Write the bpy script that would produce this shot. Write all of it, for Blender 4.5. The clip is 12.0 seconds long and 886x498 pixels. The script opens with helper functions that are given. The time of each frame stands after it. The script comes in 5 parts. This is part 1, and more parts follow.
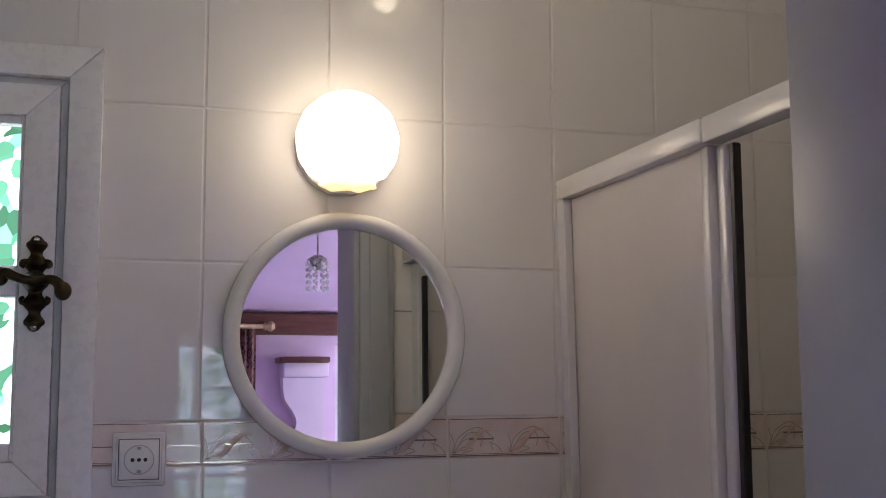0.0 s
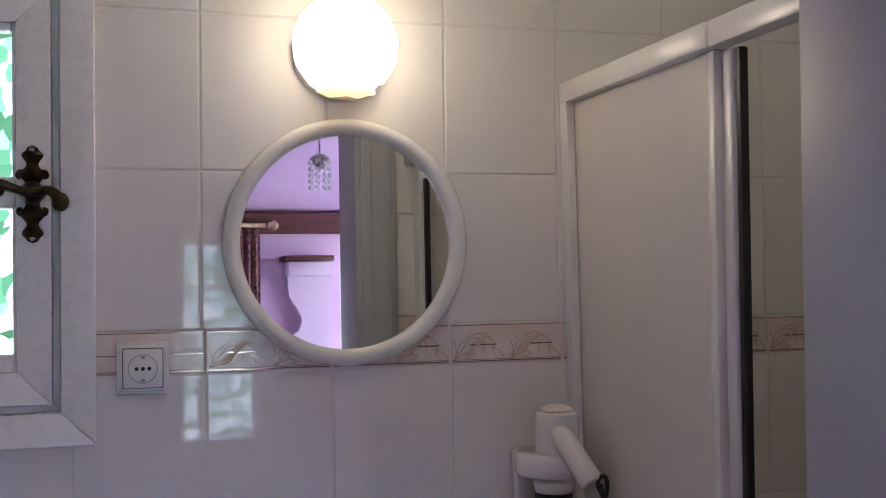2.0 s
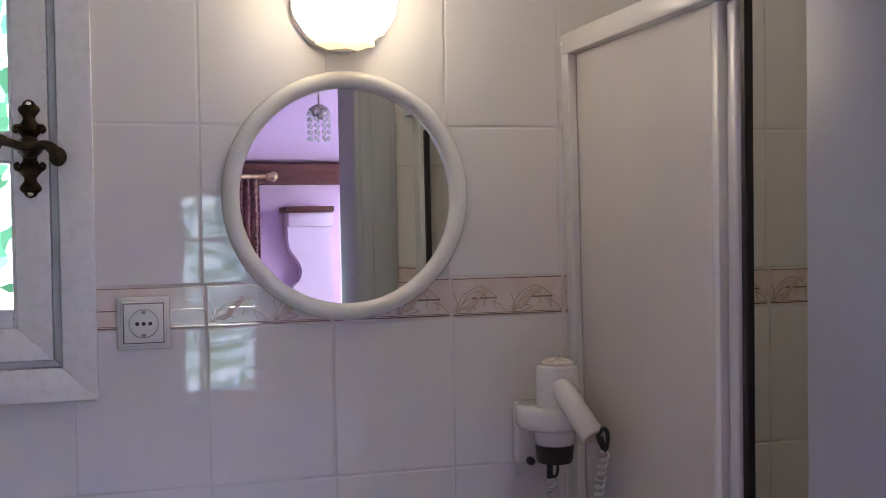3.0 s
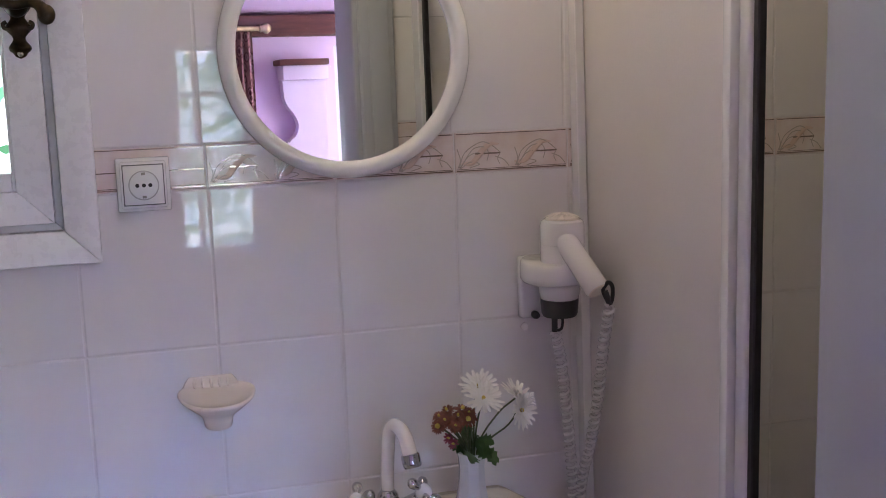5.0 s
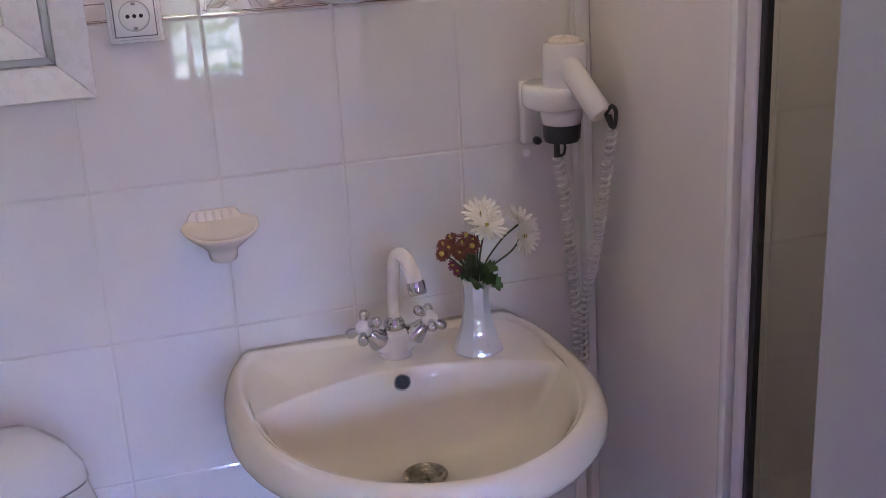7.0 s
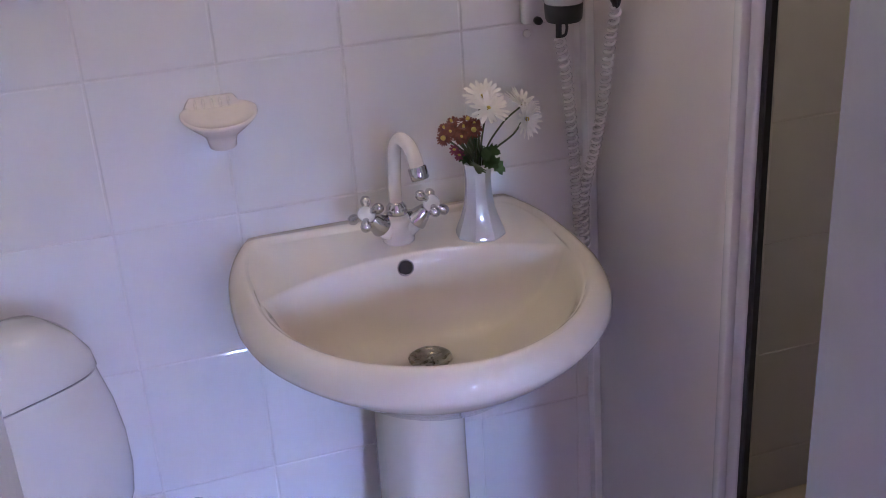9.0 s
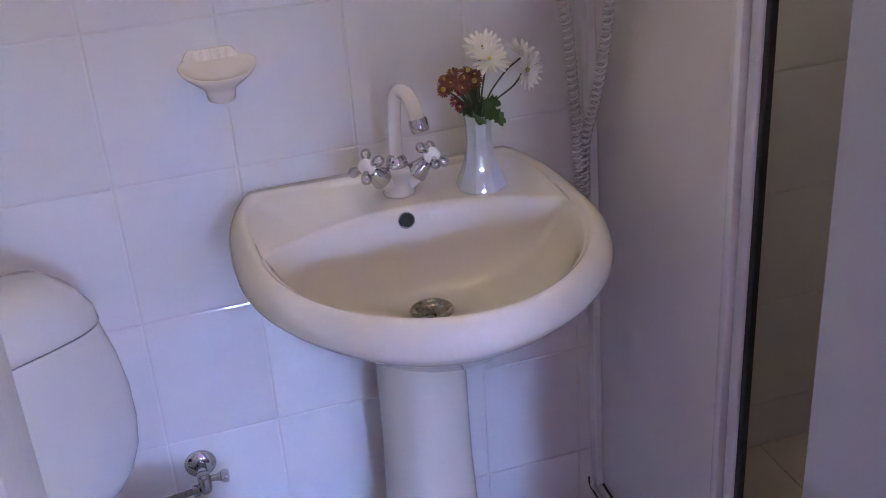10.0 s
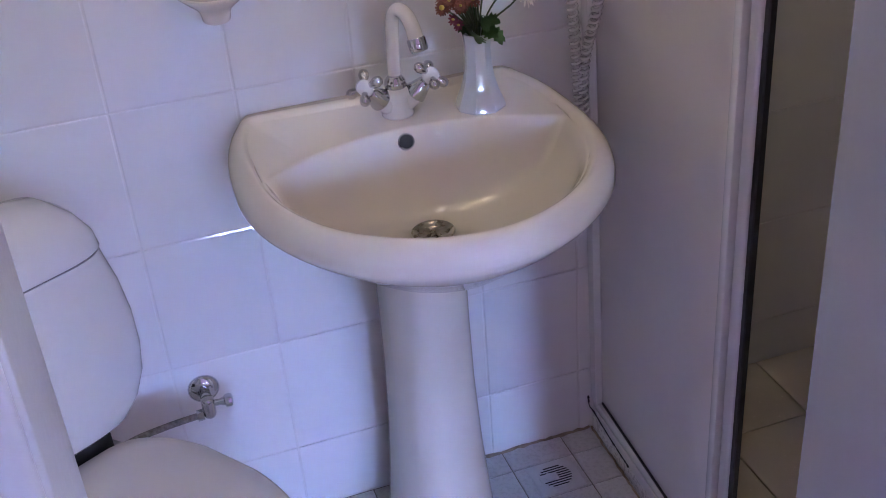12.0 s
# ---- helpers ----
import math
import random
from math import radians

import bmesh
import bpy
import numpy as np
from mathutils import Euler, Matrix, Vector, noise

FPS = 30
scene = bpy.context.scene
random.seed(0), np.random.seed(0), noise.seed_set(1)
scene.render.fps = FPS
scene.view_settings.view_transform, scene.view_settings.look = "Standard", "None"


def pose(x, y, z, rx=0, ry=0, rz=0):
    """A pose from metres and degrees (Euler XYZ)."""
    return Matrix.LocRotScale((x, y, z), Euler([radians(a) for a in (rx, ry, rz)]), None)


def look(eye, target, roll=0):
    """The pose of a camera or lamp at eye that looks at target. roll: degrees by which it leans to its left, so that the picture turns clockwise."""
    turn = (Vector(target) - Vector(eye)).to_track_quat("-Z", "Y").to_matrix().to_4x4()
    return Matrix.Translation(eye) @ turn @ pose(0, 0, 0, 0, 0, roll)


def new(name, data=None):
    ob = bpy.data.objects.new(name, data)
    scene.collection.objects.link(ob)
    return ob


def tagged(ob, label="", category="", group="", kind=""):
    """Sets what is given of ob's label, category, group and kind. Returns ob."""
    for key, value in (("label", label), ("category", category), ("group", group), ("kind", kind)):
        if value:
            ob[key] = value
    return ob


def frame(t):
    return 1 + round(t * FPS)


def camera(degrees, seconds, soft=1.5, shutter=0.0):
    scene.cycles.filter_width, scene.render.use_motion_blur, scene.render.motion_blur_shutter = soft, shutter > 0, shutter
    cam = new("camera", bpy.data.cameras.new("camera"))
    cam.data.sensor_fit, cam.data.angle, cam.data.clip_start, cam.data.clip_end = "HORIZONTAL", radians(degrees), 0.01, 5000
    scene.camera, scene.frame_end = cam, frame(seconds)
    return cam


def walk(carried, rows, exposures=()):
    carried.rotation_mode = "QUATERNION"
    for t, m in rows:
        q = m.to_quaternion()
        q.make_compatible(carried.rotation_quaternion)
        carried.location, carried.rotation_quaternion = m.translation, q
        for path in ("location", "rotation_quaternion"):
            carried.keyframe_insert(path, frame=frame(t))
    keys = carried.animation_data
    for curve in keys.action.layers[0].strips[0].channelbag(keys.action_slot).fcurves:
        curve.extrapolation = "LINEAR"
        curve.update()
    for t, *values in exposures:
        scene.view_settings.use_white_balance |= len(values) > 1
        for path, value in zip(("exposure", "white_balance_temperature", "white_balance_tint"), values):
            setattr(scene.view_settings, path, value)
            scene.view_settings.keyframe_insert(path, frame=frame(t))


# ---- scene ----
cam = camera(43.77, 12.0, 0.9)
PATH = [
    (0, (-0.1199, -1.7768, 1.4869), (0.4381, 0.1304, 1.7126), -0.23),
    (0.5, (-0.1173, -1.7747, 1.4932), (0.4392, 0.1352, 1.6991), -0.28),
    (1, (-0.1146, -1.7714, 1.4990), (0.4404, 0.1442, 1.6501), -0.43),
    (1.5, (-0.1122, -1.7682, 1.5039), (0.4408, 0.1521, 1.5872), -0.52),
    (2, (-0.1111, -1.7639, 1.5083), (0.4419, 0.1578, 1.5428), -0.65),
    (2.5, (-0.1102, -1.7602, 1.5120), (0.4424, 0.1619, 1.5023), -0.77),
    (3, (-0.1100, -1.7563, 1.5154), (0.4419, 0.1652, 1.4581), -0.81),
    (5, (-0.1135, -1.7332, 1.5227), (0.4305, 0.1635, 1.1966), -1.73),
    (5.5, (-0.1155, -1.7289, 1.5237), (0.4245, 0.1544, 1.1213), -2.02),
    (6, (-0.1180, -1.7240, 1.5237), (0.4164, 0.1406, 1.0363), -2.32),
    (6.5, (-0.1205, -1.7190, 1.5238), (0.4088, 0.1272, 0.9656), -2.74),
    (7, (-0.1246, -1.7179, 1.5234), (0.3992, 0.1062, 0.8923), -2.99),
    (9, (-0.1394, -1.7068, 1.5193), (0.3670, 0.0441, 0.6960), -3.81),
    (9.5, (-0.1438, -1.7049, 1.5175), (0.3580, 0.0265, 0.6513), -4.06),
    (10, (-0.1480, -1.7036, 1.5157), (0.3510, 0.0124, 0.6177), -4.15),
    (10.5, (-0.1523, -1.7012, 1.5128), (0.3443, -0.0011, 0.5837), -4.40),
    (11, (-0.1568, -1.6994, 1.5094), (0.3347, -0.0203, 0.5403), -4.60),
    (11.5, (-0.1611, -1.6986, 1.5065), (0.3279, -0.0348, 0.5100), -4.74),
    (12, (-0.1658, -1.6984, 1.5036), (0.3240, -0.0442, 0.4918), -4.83),
]
EXPOSURES = [(0, -0.43, 6000, 13), (1.5, -0.29, 5990, 12), (3, -0.01, 5950, 12), (5, 0.34, 6170, 13), (6, 0.47, 6320, 13), (7, 0.52, 6300, 14), (9, 0.54, 6170, 14), (12, 0.54, 5960, 13)]
walk(cam, [(t, look(eye, target, roll)) for t, eye, target, roll in PATH], [(t, stops, temp, tint) for t, stops, temp, tint in EXPOSURES])

# ---- world and light ----
world = bpy.data.worlds.new("world")
scene.world = world
world.use_nodes = True
wn = world.node_tree
sky = wn.nodes.new("ShaderNodeTexSky")
sky.sky_type = 'NISHITA'
sky.sun_disc = False
sky.sun_elevation = radians(48)
sky.sun_rotation = radians(200)
wn.links.new(sky.outputs[0], wn.nodes["Background"].inputs[0])
wn.nodes["Background"].inputs[1].default_value = 0.1

SCONCE_GLOW = 12.0     # lit glass of the wall lamp
CEILING_GLOW = 1.6     # lit glass of the ceiling lamp
DAY_BACK = 11.0        # trees behind the house
DAY_OPEN = 190.0        # open sky above the trees behind the house
FILL_FLANK = 8.5       # unseen glowing sheet added beside the bedroom as fill
DAY_SIDE = 5.0         # daylight behind the bathroom window


# ---- materials ----
def nodes_of(name):
    m = bpy.data.materials.new(name)
    m.use_nodes = True
    nt = m.node_tree
    return m, nt, nt.nodes["Principled BSDF"]


def ramp(nt, fac, stops):
    r = nt.nodes.new("ShaderNodeValToRGB")
    while len(r.color_ramp.elements) < len(stops):
        r.color_ramp.elements.new(0.5)
    for e, (p, c) in zip(r.color_ramp.elements, stops):
        e.position, e.color = p, (*c, 1)
    nt.links.new(fac, r.inputs[0])
    return r.outputs[0]


def noise_tex(nt, scale, detail=4.0, rough=0.55, coord="Object", stretch=(1, 1, 1)):
    tc = nt.nodes.new("ShaderNodeTexCoord")
    mp = nt.nodes.new("ShaderNodeMapping")
    mp.inputs["Scale"].default_value = stretch
    nt.links.new(tc.outputs[coord], mp.inputs[0])
    n = nt.nodes.new("ShaderNodeTexNoise")
    n.inputs["Scale"].default_value, n.inputs["Detail"].default_value, n.inputs["Roughness"].default_value = scale, detail, rough
    nt.links.new(mp.outputs[0], n.inputs[0])
    return n.outputs[0]


def surface(name, low, high, rough=0.4, metal=0.0, scale=6.0, fine=90.0, bump=0.1, bump_scale=None, rough_var=0.08, coat=0.0,
            random_tone=0.0, stretch=(1, 1, 1), sheen=0.0):
    """A procedural surface: two tones by large noise, gloss broken by fine noise, fine relief."""
    m, nt, b = nodes_of(name)
    big = noise_tex(nt, scale, 5.0, stretch=stretch)
    col = ramp(nt, big, [(0.3, low), (0.7, high)])
    if random_tone:
        info = nt.nodes.new("ShaderNodeObjectInfo")
        hsv = nt.nodes.new("ShaderNodeHueSaturation")
        mr = nt.nodes.new("ShaderNodeMapRange")
        mr.inputs["To Min"].default_value, mr.inputs["To Max"].default_value = 1 - random_tone, 1 + random_tone
        nt.links.new(info.outputs["Random"], mr.inputs[0])
        nt.links.new(mr.outputs[0], hsv.inputs["Value"])
        nt.links.new(col, hsv.inputs["Color"])
        col = hsv.outputs[0]
    nt.links.new(col, b.inputs["Base Color"])
    fin = noise_tex(nt, fine, 6.0, 0.6, stretch=stretch)
    mr = nt.nodes.new("ShaderNodeMapRange")
    mr.inputs["To Min"].default_value, mr.inputs["To Max"].default_value = max(0.02, rough - rough_var), rough + rough_var
    nt.links.new(fin, mr.inputs[0])
    nt.links.new(mr.outputs[0], b.inputs["Roughness"])
    b.inputs["Metallic"].default_value = metal
    b.inputs["Coat Weight"].default_value = coat
    if sheen:
        b.inputs["Sheen Weight"].default_value = sheen
    if bump:
        bp = nt.nodes.new("ShaderNodeBump")
        bp.inputs["Strength"].default_value = bump
        bp.inputs["Distance"].default_value = 0.002
        src = noise_tex(nt, bump_scale, 3.0, stretch=stretch) if bump_scale else fin
        nt.links.new(src, bp.inputs["Height"])
        nt.links.new(bp.outputs[0], b.inputs["Normal"])
    return m


M_TILE = surface("glazed_white_tile", (0.72, 0.70, 0.69), (0.77, 0.75, 0.74), 0.018, scale=3, fine=25, bump=0.045, bump_scale=6, rough_var=0.01, random_tone=0.02)
M_GROUT = surface("grout", (0.66, 0.63, 0.61), (0.76, 0.73, 0.71), 0.8, scale=20, fine=300, bump=0.3)
M_BORDER = surface("marbled_border_glaze", (0.64, 0.52, 0.46), (0.74, 0.68, 0.65), 0.10, scale=22, fine=40, bump=0.2, bump_scale=40, rough_var=0.03)
M_RELIEF = surface("peach_relief_glaze", (0.60, 0.45, 0.36), (0.70, 0.57, 0.49), 0.10, scale=40, fine=60, bump=0.2)
M_RELIEF_LIGHT = surface("pale_gilt_relief", (0.80, 0.70, 0.58), (0.88, 0.80, 0.70), 0.09, metal=0.5, scale=40, fine=60, bump=0.0, rough_var=0.03)
M_LINE = surface("brown_glaze_line", (0.46, 0.33, 0.25), (0.66, 0.52, 0.42), 0.08, metal=0.7, scale=60, fine=90, bump=0.0, rough_var=0.03)
M_VASE = surface("bluish_white_porcelain", (0.61, 0.63, 0.65), (0.67, 0.69, 0.71), 0.05, scale=8, fine=30, bump=0.0, rough_var=0.02, coat=0.4)
M_PAINT = surface("white_gloss_paint", (0.77, 0.76, 0.77), (0.81, 0.80, 0.81), 0.28, scale=4, fine=60, bump=0.03, stretch=(1, 1, 1))
M_GROOVE = surface("grey_sealing_strip", (0.54, 0.55, 0.57), (0.62, 0.63, 0.65), 0.5, scale=20, fine=90, bump=0.05)
# white lacquer of the door frame, its shade put into a grey base
M_FRAME = surface("shaded_white_lacquer", (0.36, 0.37, 0.39), (0.42, 0.43, 0.45), 0.40, scale=4, fine=80, bump=0.05)
M_CERAMIC = surface("white_sanitary_ceramic", (0.72, 0.665, 0.56), (0.76, 0.705, 0.60), 0.06, scale=3, fine=12, bump=0.0, rough_var=0.02, coat=0.3)
# less cream than the basin; shade on the toilet darkens this base too
M_TOILET = surface("shaded_toilet_ceramic", (0.52, 0.51, 0.50), (0.57, 0.56, 0.55), 0.07, scale=3, fine=12, bump=0.0, rough_var=0.02, coat=0.3)
M_SEAT = surface("cream_plastic_seat", (0.60, 0.56, 0.52), (0.65, 0.61, 0.57), 0.2, scale=3, fine=40, bump=0.02)
M_SOAP = surface("cream_glazed_soap_dish", (0.72, 0.64, 0.56), (0.77, 0.70, 0.62), 0.1, scale=12, fine=40, bump=0.04)
M_PLASTIC = surface("white_plastic", (0.74, 0.73, 0.71), (0.79, 0.78, 0.77), 0.16, scale=6, fine=120, bump=0.04)
M_CREAM = surface("cream_enamel", (0.76, 0.70, 0.62), (0.80, 0.75, 0.68), 0.15, scale=10, fine=60, bump=0.02)
M_BLACK = surface("black_plastic", (0.015, 0.015, 0.017), (0.03, 0.03, 0.032), 0.4, scale=20, fine=120, bump=0.05)
# near black stands in for the shade inside holes, joints and gaps
M_DARK = surface("dark_hole", (0.01, 0.01, 0.01), (0.02, 0.02, 0.02), 0.7, scale=20, bump=0)
M_CHROME = surface("chrome", (0.56, 0.56, 0.58), (0.64, 0.64, 0.66), 0.06, 1.0, scale=8, fine=60, bump=0, rough_var=0.03)
M_STEEL = surface("worn_steel", (0.24, 0.22, 0.19), (0.42, 0.40, 0.36), 0.28, 1.0, scale=30, fine=90, bump=0.1)
M_HOSE = surface("braided_hose", (0.12, 0.11, 0.10), (0.3, 0.28, 0.26), 0.4, 0.7, scale=120, fine=300, bump=0.4)
M_ALU = surface("white_coated_aluminium", (0.72, 0.71, 0.71), (0.77, 0.76, 0.76), 0.24, scale=5, fine=60, bump=0.03, stretch=(1, 1, 0.2))
M_SILVER = surface("silver_aluminium", (0.60, 0.59, 0.62), (0.68, 0.67, 0.70), 0.35, 0.15, scale=8, fine=60, bump=0.03, stretch=(4, 4, 0.2))
M_ACRYL = surface("frosted_shower_panel", (0.65, 0.61, 0.595), (0.71, 0.67, 0.655), 0.38, scale=2.5, fine=220, bump=0.25, rough_var=0.06)
M_GASKET = surface("black_rubber_gasket", (0.012, 0.010, 0.014), (0.02, 0.018, 0.022), 0.5, scale=30, bump=0.05)
M_BRASS = surface("antique_brass", (0.012, 0.009, 0.006), (0.075, 0.052, 0.026), 0.35, 0.9, scale=45, fine=140, bump=0.3)
M_SCREW = surface("bright_screw", (0.5, 0.48, 0.42), (0.7, 0.68, 0.6), 0.25, 1.0, scale=60, bump=0)
M_FLOOR = surface("pale_floor_tile", (0.54, 0.52, 0.50), (0.66, 0.64, 0.62), 0.28, scale=9, fine=120, bump=0.1, random_tone=0.02)
M_FLOOR_GROUT = surface("dirty_floor_grout", (0.14, 0.12, 0.10), (0.30, 0.27, 0.23), 0.85, scale=14, fine=200, bump=0.3)
M_TRAY = surface("beige_shower_tile", (0.64, 0.57, 0.47), (0.74, 0.67, 0.57), 0.25, scale=6, fine=90, bump=0.1, random_tone=0.03)
M_GRIME = surface("grime", (0.22, 0.16, 0.10), (0.44, 0.36, 0.26), 0.8, scale=30, fine=160, bump=0.4)
M_DRAIN = surface("pale_drain_cover", (0.58, 0.57, 0.55), (0.66, 0.65, 0.63), 0.4, scale=30, fine=120, bump=0.1)
M_LILAC = surface("lilac_wall_paint", (0.74, 0.55, 0.77), (0.80, 0.60, 0.82), 0.75, scale=3, fine=150, bump=0.15)
M_PLASTER = surface("white_plaster", (0.70, 0.69, 0.67), (0.76, 0.75, 0.73), 0.85, scale=3, fine=120, bump=0.2)
M_BEAM = surface("dark_red_brown_wood", (0.07, 0.022, 0.018), (0.15, 0.05, 0.04), 0.45, scale=6, fine=60, bump=0.2, stretch=(1, 8, 8))
M_WOODFLOOR = surface("brown_floorboards", (0.14, 0.08, 0.045), (0.24, 0.14, 0.08), 0.4, scale=4, fine=60, bump=0.15, stretch=(1, 8, 1), random_tone=0.12)
M_LINEN = surface("white_linen", (0.74, 0.72, 0.76), (0.80, 0.78, 0.82), 0.9, scale=8, fine=260, bump=0.4, sheen=0.2)
M_LEAF = surface("flower_foliage", (0.025, 0.055, 0.012), (0.06, 0.12, 0.03), 0.45, scale=40, fine=120, bump=0.1)
M_STEM = surface("flower_stem", (0.035, 0.05, 0.018), (0.08, 0.10, 0.04), 0.5, scale=60, bump=0.1)
M_PETAL = surface("white_petal", (0.78, 0.76, 0.68), (0.84, 0.82, 0.76), 0.6, scale=60, fine=200, bump=0.1)
M_RUSSET = surface("russet_petal", (0.095, 0.024, 0.019), (0.25, 0.080, 0.040), 0.6, scale=120, fine=200, bump=0.1)
M_MAGENTA = surface("magenta_petal", (0.16, 0.025, 0.05), (0.28, 0.055, 0.09), 0.6, scale=120, fine=200, bump=0.1)
M_YELLOW = surface("yellow_disc", (0.45, 0.33, 0.06), (0.62, 0.50, 0.12), 0.7, scale=200, fine=300, bump=0.4)


def curtain_material():
    m, nt, b = nodes_of("patterned_curtain")
    tc = nt.nodes.new("ShaderNodeTexCoord")
    v = nt.nodes.new("ShaderNodeTexVoronoi")
    v.inputs["Scale"].default_value = 16
    nt.links.new(tc.outputs["Object"], v.inputs[0])
    nt.links.new(ramp(nt, v.outputs["Distance"], [(0.18, (0.09, 0.02, 0.03)), (0.34, (0.50, 0.34, 0.32)), (0.46, (0.10, 0.025, 0.03)), (0.58, (0.40, 0.22, 0.20))]), b.inputs["Base Color"])
    b.inputs["Roughness"].default_value = 0.85
    return m


def mirror_material():
    m, nt, b = nodes_of("mirror_silver")
    b.inputs["Base Color"].default_value = (0.86, 0.87, 0.86, 1)
    b.inputs["Metallic"].default_value = 1.0
    n = noise_tex(nt, 60, 4)
    nt.links.new(ramp(nt, n, [(0.4, (0.0, 0.0, 0.0)), (0.9, (0.03, 0.03, 0.03))]), b.inputs["Roughness"])
    return m


def glass_material():
    m, nt, b = nodes_of("window_glass")
    b.inputs["Base Color"].default_value = (0.98, 1, 0.99, 1)
    b.inputs["Transmission Weight"].default_value = 1.0
    b.inputs["Roughness"].default_value = 0.0
    b.inputs["IOR"].default_value = 1.1
    return m


def glow_material(name, color, strength):
    m, nt, b = nodes_of(name)
    b.inputs["Base Color"].default_value = (0.9, 0.86, 0.78, 1)
    b.inputs["Roughness"].default_value = 0.25
    b.inputs["Emission Color"].default_value = (*color, 1)
    b.inputs["Emission Strength"].default_value = strength
    return m


def daylight_material(name, stops, scale, strength):
    """A far garden and sky seen through a window, out of focus."""
    m, nt, b = nodes_of(name)
    n = noise_tex(nt, scale, 6.0, 0.7)
    nt.links.new(ramp(nt, n, stops), b.inputs["Emission Color"])
    b.inputs["Base Color"].default_value = (0.02, 0.02, 0.02, 1)
    b.inputs["Emission Strength"].default_value = strength
    return m


def foliage_material(name, strength):
    """Sunlit leaves with bright gaps between them."""
    m, nt, b = nodes_of(name)
    tc = nt.nodes.new("ShaderNodeTexCoord")
    warp = nt.nodes.new("ShaderNodeTexNoise")
    warp.inputs["Scale"].default_value = 6.0
    nt.links.new(tc.outputs["Object"], warp.inputs[0])
    add = nt.nodes.new("ShaderNodeVectorMath")
    add.operation = 'MULTIPLY_ADD'
    nt.links.new(warp.outputs["Color"], add.inputs[0])
    add.inputs[1].default_value = (0.10, 0.10, 0.10)
    nt.links.new(tc.outputs["Object"], add.inputs[2])
    v = nt.nodes.new("ShaderNodeTexVoronoi")
    v.inputs["Scale"].default_value = 34.0
    nt.links.new(add.outputs[0], v.inputs[0])
    sep = nt.nodes.new("ShaderNodeSeparateColor")
    nt.links.new(v.outputs["Color"], sep.inputs[0])
    col = ramp(nt, sep.outputs[0], [(0.0, (0.02, 0.07, 0.03)), (0.22, (0.08, 0.24, 0.14)), (0.42, (0.22, 0.50, 0.36)), (0.55, (0.55, 0.85, 0.70)), (0.62, (1.0, 1.0, 1.0))])
    nt.links.new(col, b.inputs["Emission Color"])
    b.inputs["Base Color"].default_value = (0.02, 0.02, 0.02, 1)
    b.inputs["Emission Strength"].default_value = strength
    return m


M_CURTAIN, M_MIRROR, M_GLASS = curtain_material(), mirror_material(), glass_material()
M_SCONCE = glow_material("lit_opal_glass", (1.0, 0.80, 0.54), SCONCE_GLOW)
M_DOME = glow_material("lit_ceiling_glass", (1.0, 0.82, 0.58), CEILING_GLOW)
M_DOME.node_tree.nodes["Principled BSDF"].inputs["Transmission Weight"].default_value = 0.9
M_DOME.node_tree.nodes["Principled BSDF"].inputs["IOR"].default_value = 1.05
M_GARDEN = foliage_material("garden_daylight", DAY_SIDE)
M_BRIGHTSKY = daylight_material("open_sky_daylight", [(0.3, (0.28, 0.43, 1.0)), (0.7, (0.36, 0.50, 1.0))], 1.2, DAY_OPEN)
M_FLANKFILL = daylight_material("side_fill_glow", [(0.3, (0.92, 0.90, 0.95)), (0.7, (1.0, 0.97, 1.0))], 1.2, FILL_FLANK)
M_SKYGLOW = daylight_material("hazy_garden_daylight", [(0.42, (0.04, 0.09, 0.04)), (0.48, (0.18, 0.36, 0.20)), (0.53, (0.50, 0.72, 0.95)), (0.59, (1.0, 1.0, 1.0))], 9.0, DAY_BACK)


# ---- shape helpers ----
def thing(name, label, category, at=(0, 0, 0), group="", kind=""):
    ob = new(name)
    ob.empty_display_size = 0.05
    ob.matrix_basis = Matrix.Translation(at)
    return tagged(ob, label, category, group, kind)


def mesh_of(name, bm, material, smooth=True):
    me = bpy.data.meshes.new(name)
    bmesh.ops.recalc_face_normals(bm, faces=bm.faces)
    bm.to_mesh(me)
    bm.free()
    me.materials.append(material)
    if smooth:
        for p in me.polygons:
            p.use_smooth = True
    return me


def part(name, bm, material, parent=None, label="", smooth=False, angle=None):
    """Links a bmesh, given in world coordinates relative to the thing's base, as one mesh object."""
    me = mesh_of(name, bm, material, smooth)
    if smooth and angle:
        me.set_sharp_from_angle(angle=radians(angle))
    ob = new(name, me)
    if parent:
        ob.parent = parent
    if label:
        tagged(ob, label)
    return ob


def solid(name, bm, material, label, category="", kind="", smooth=False, group="", angle=None):
    return tagged(part(name, bm, material, None, "", smooth, angle), label, category, group, kind)


def box_bm(x0, x1, y0, y1, z0, z1, bevel=0.0, segments=1, bm=None):
    own = bmesh.new()
    vs = [own.verts.new((x, y, z)) for x in (x0, x1) for y in (y0, y1) for z in (z0, z1)]
    for f in ((0, 1, 3, 2), (4, 6, 7, 5), (0, 4, 5, 1), (2, 3, 7, 6), (0, 2, 6, 4), (1, 5, 7, 3)):
        own.faces.new([vs[i] for i in f])
    if bevel:
        bmesh.ops.bevel(own, geom=own.edges[:], offset=bevel, segments=segments, affect='EDGES', profile=0.5)
    if bm is None:
        return own
    me = bpy.data.meshes.new("tmp")
    own.to_mesh(me)
    own.free()
    bm.from_mesh(me)
    bpy.data.meshes.remove(me)
    return bm


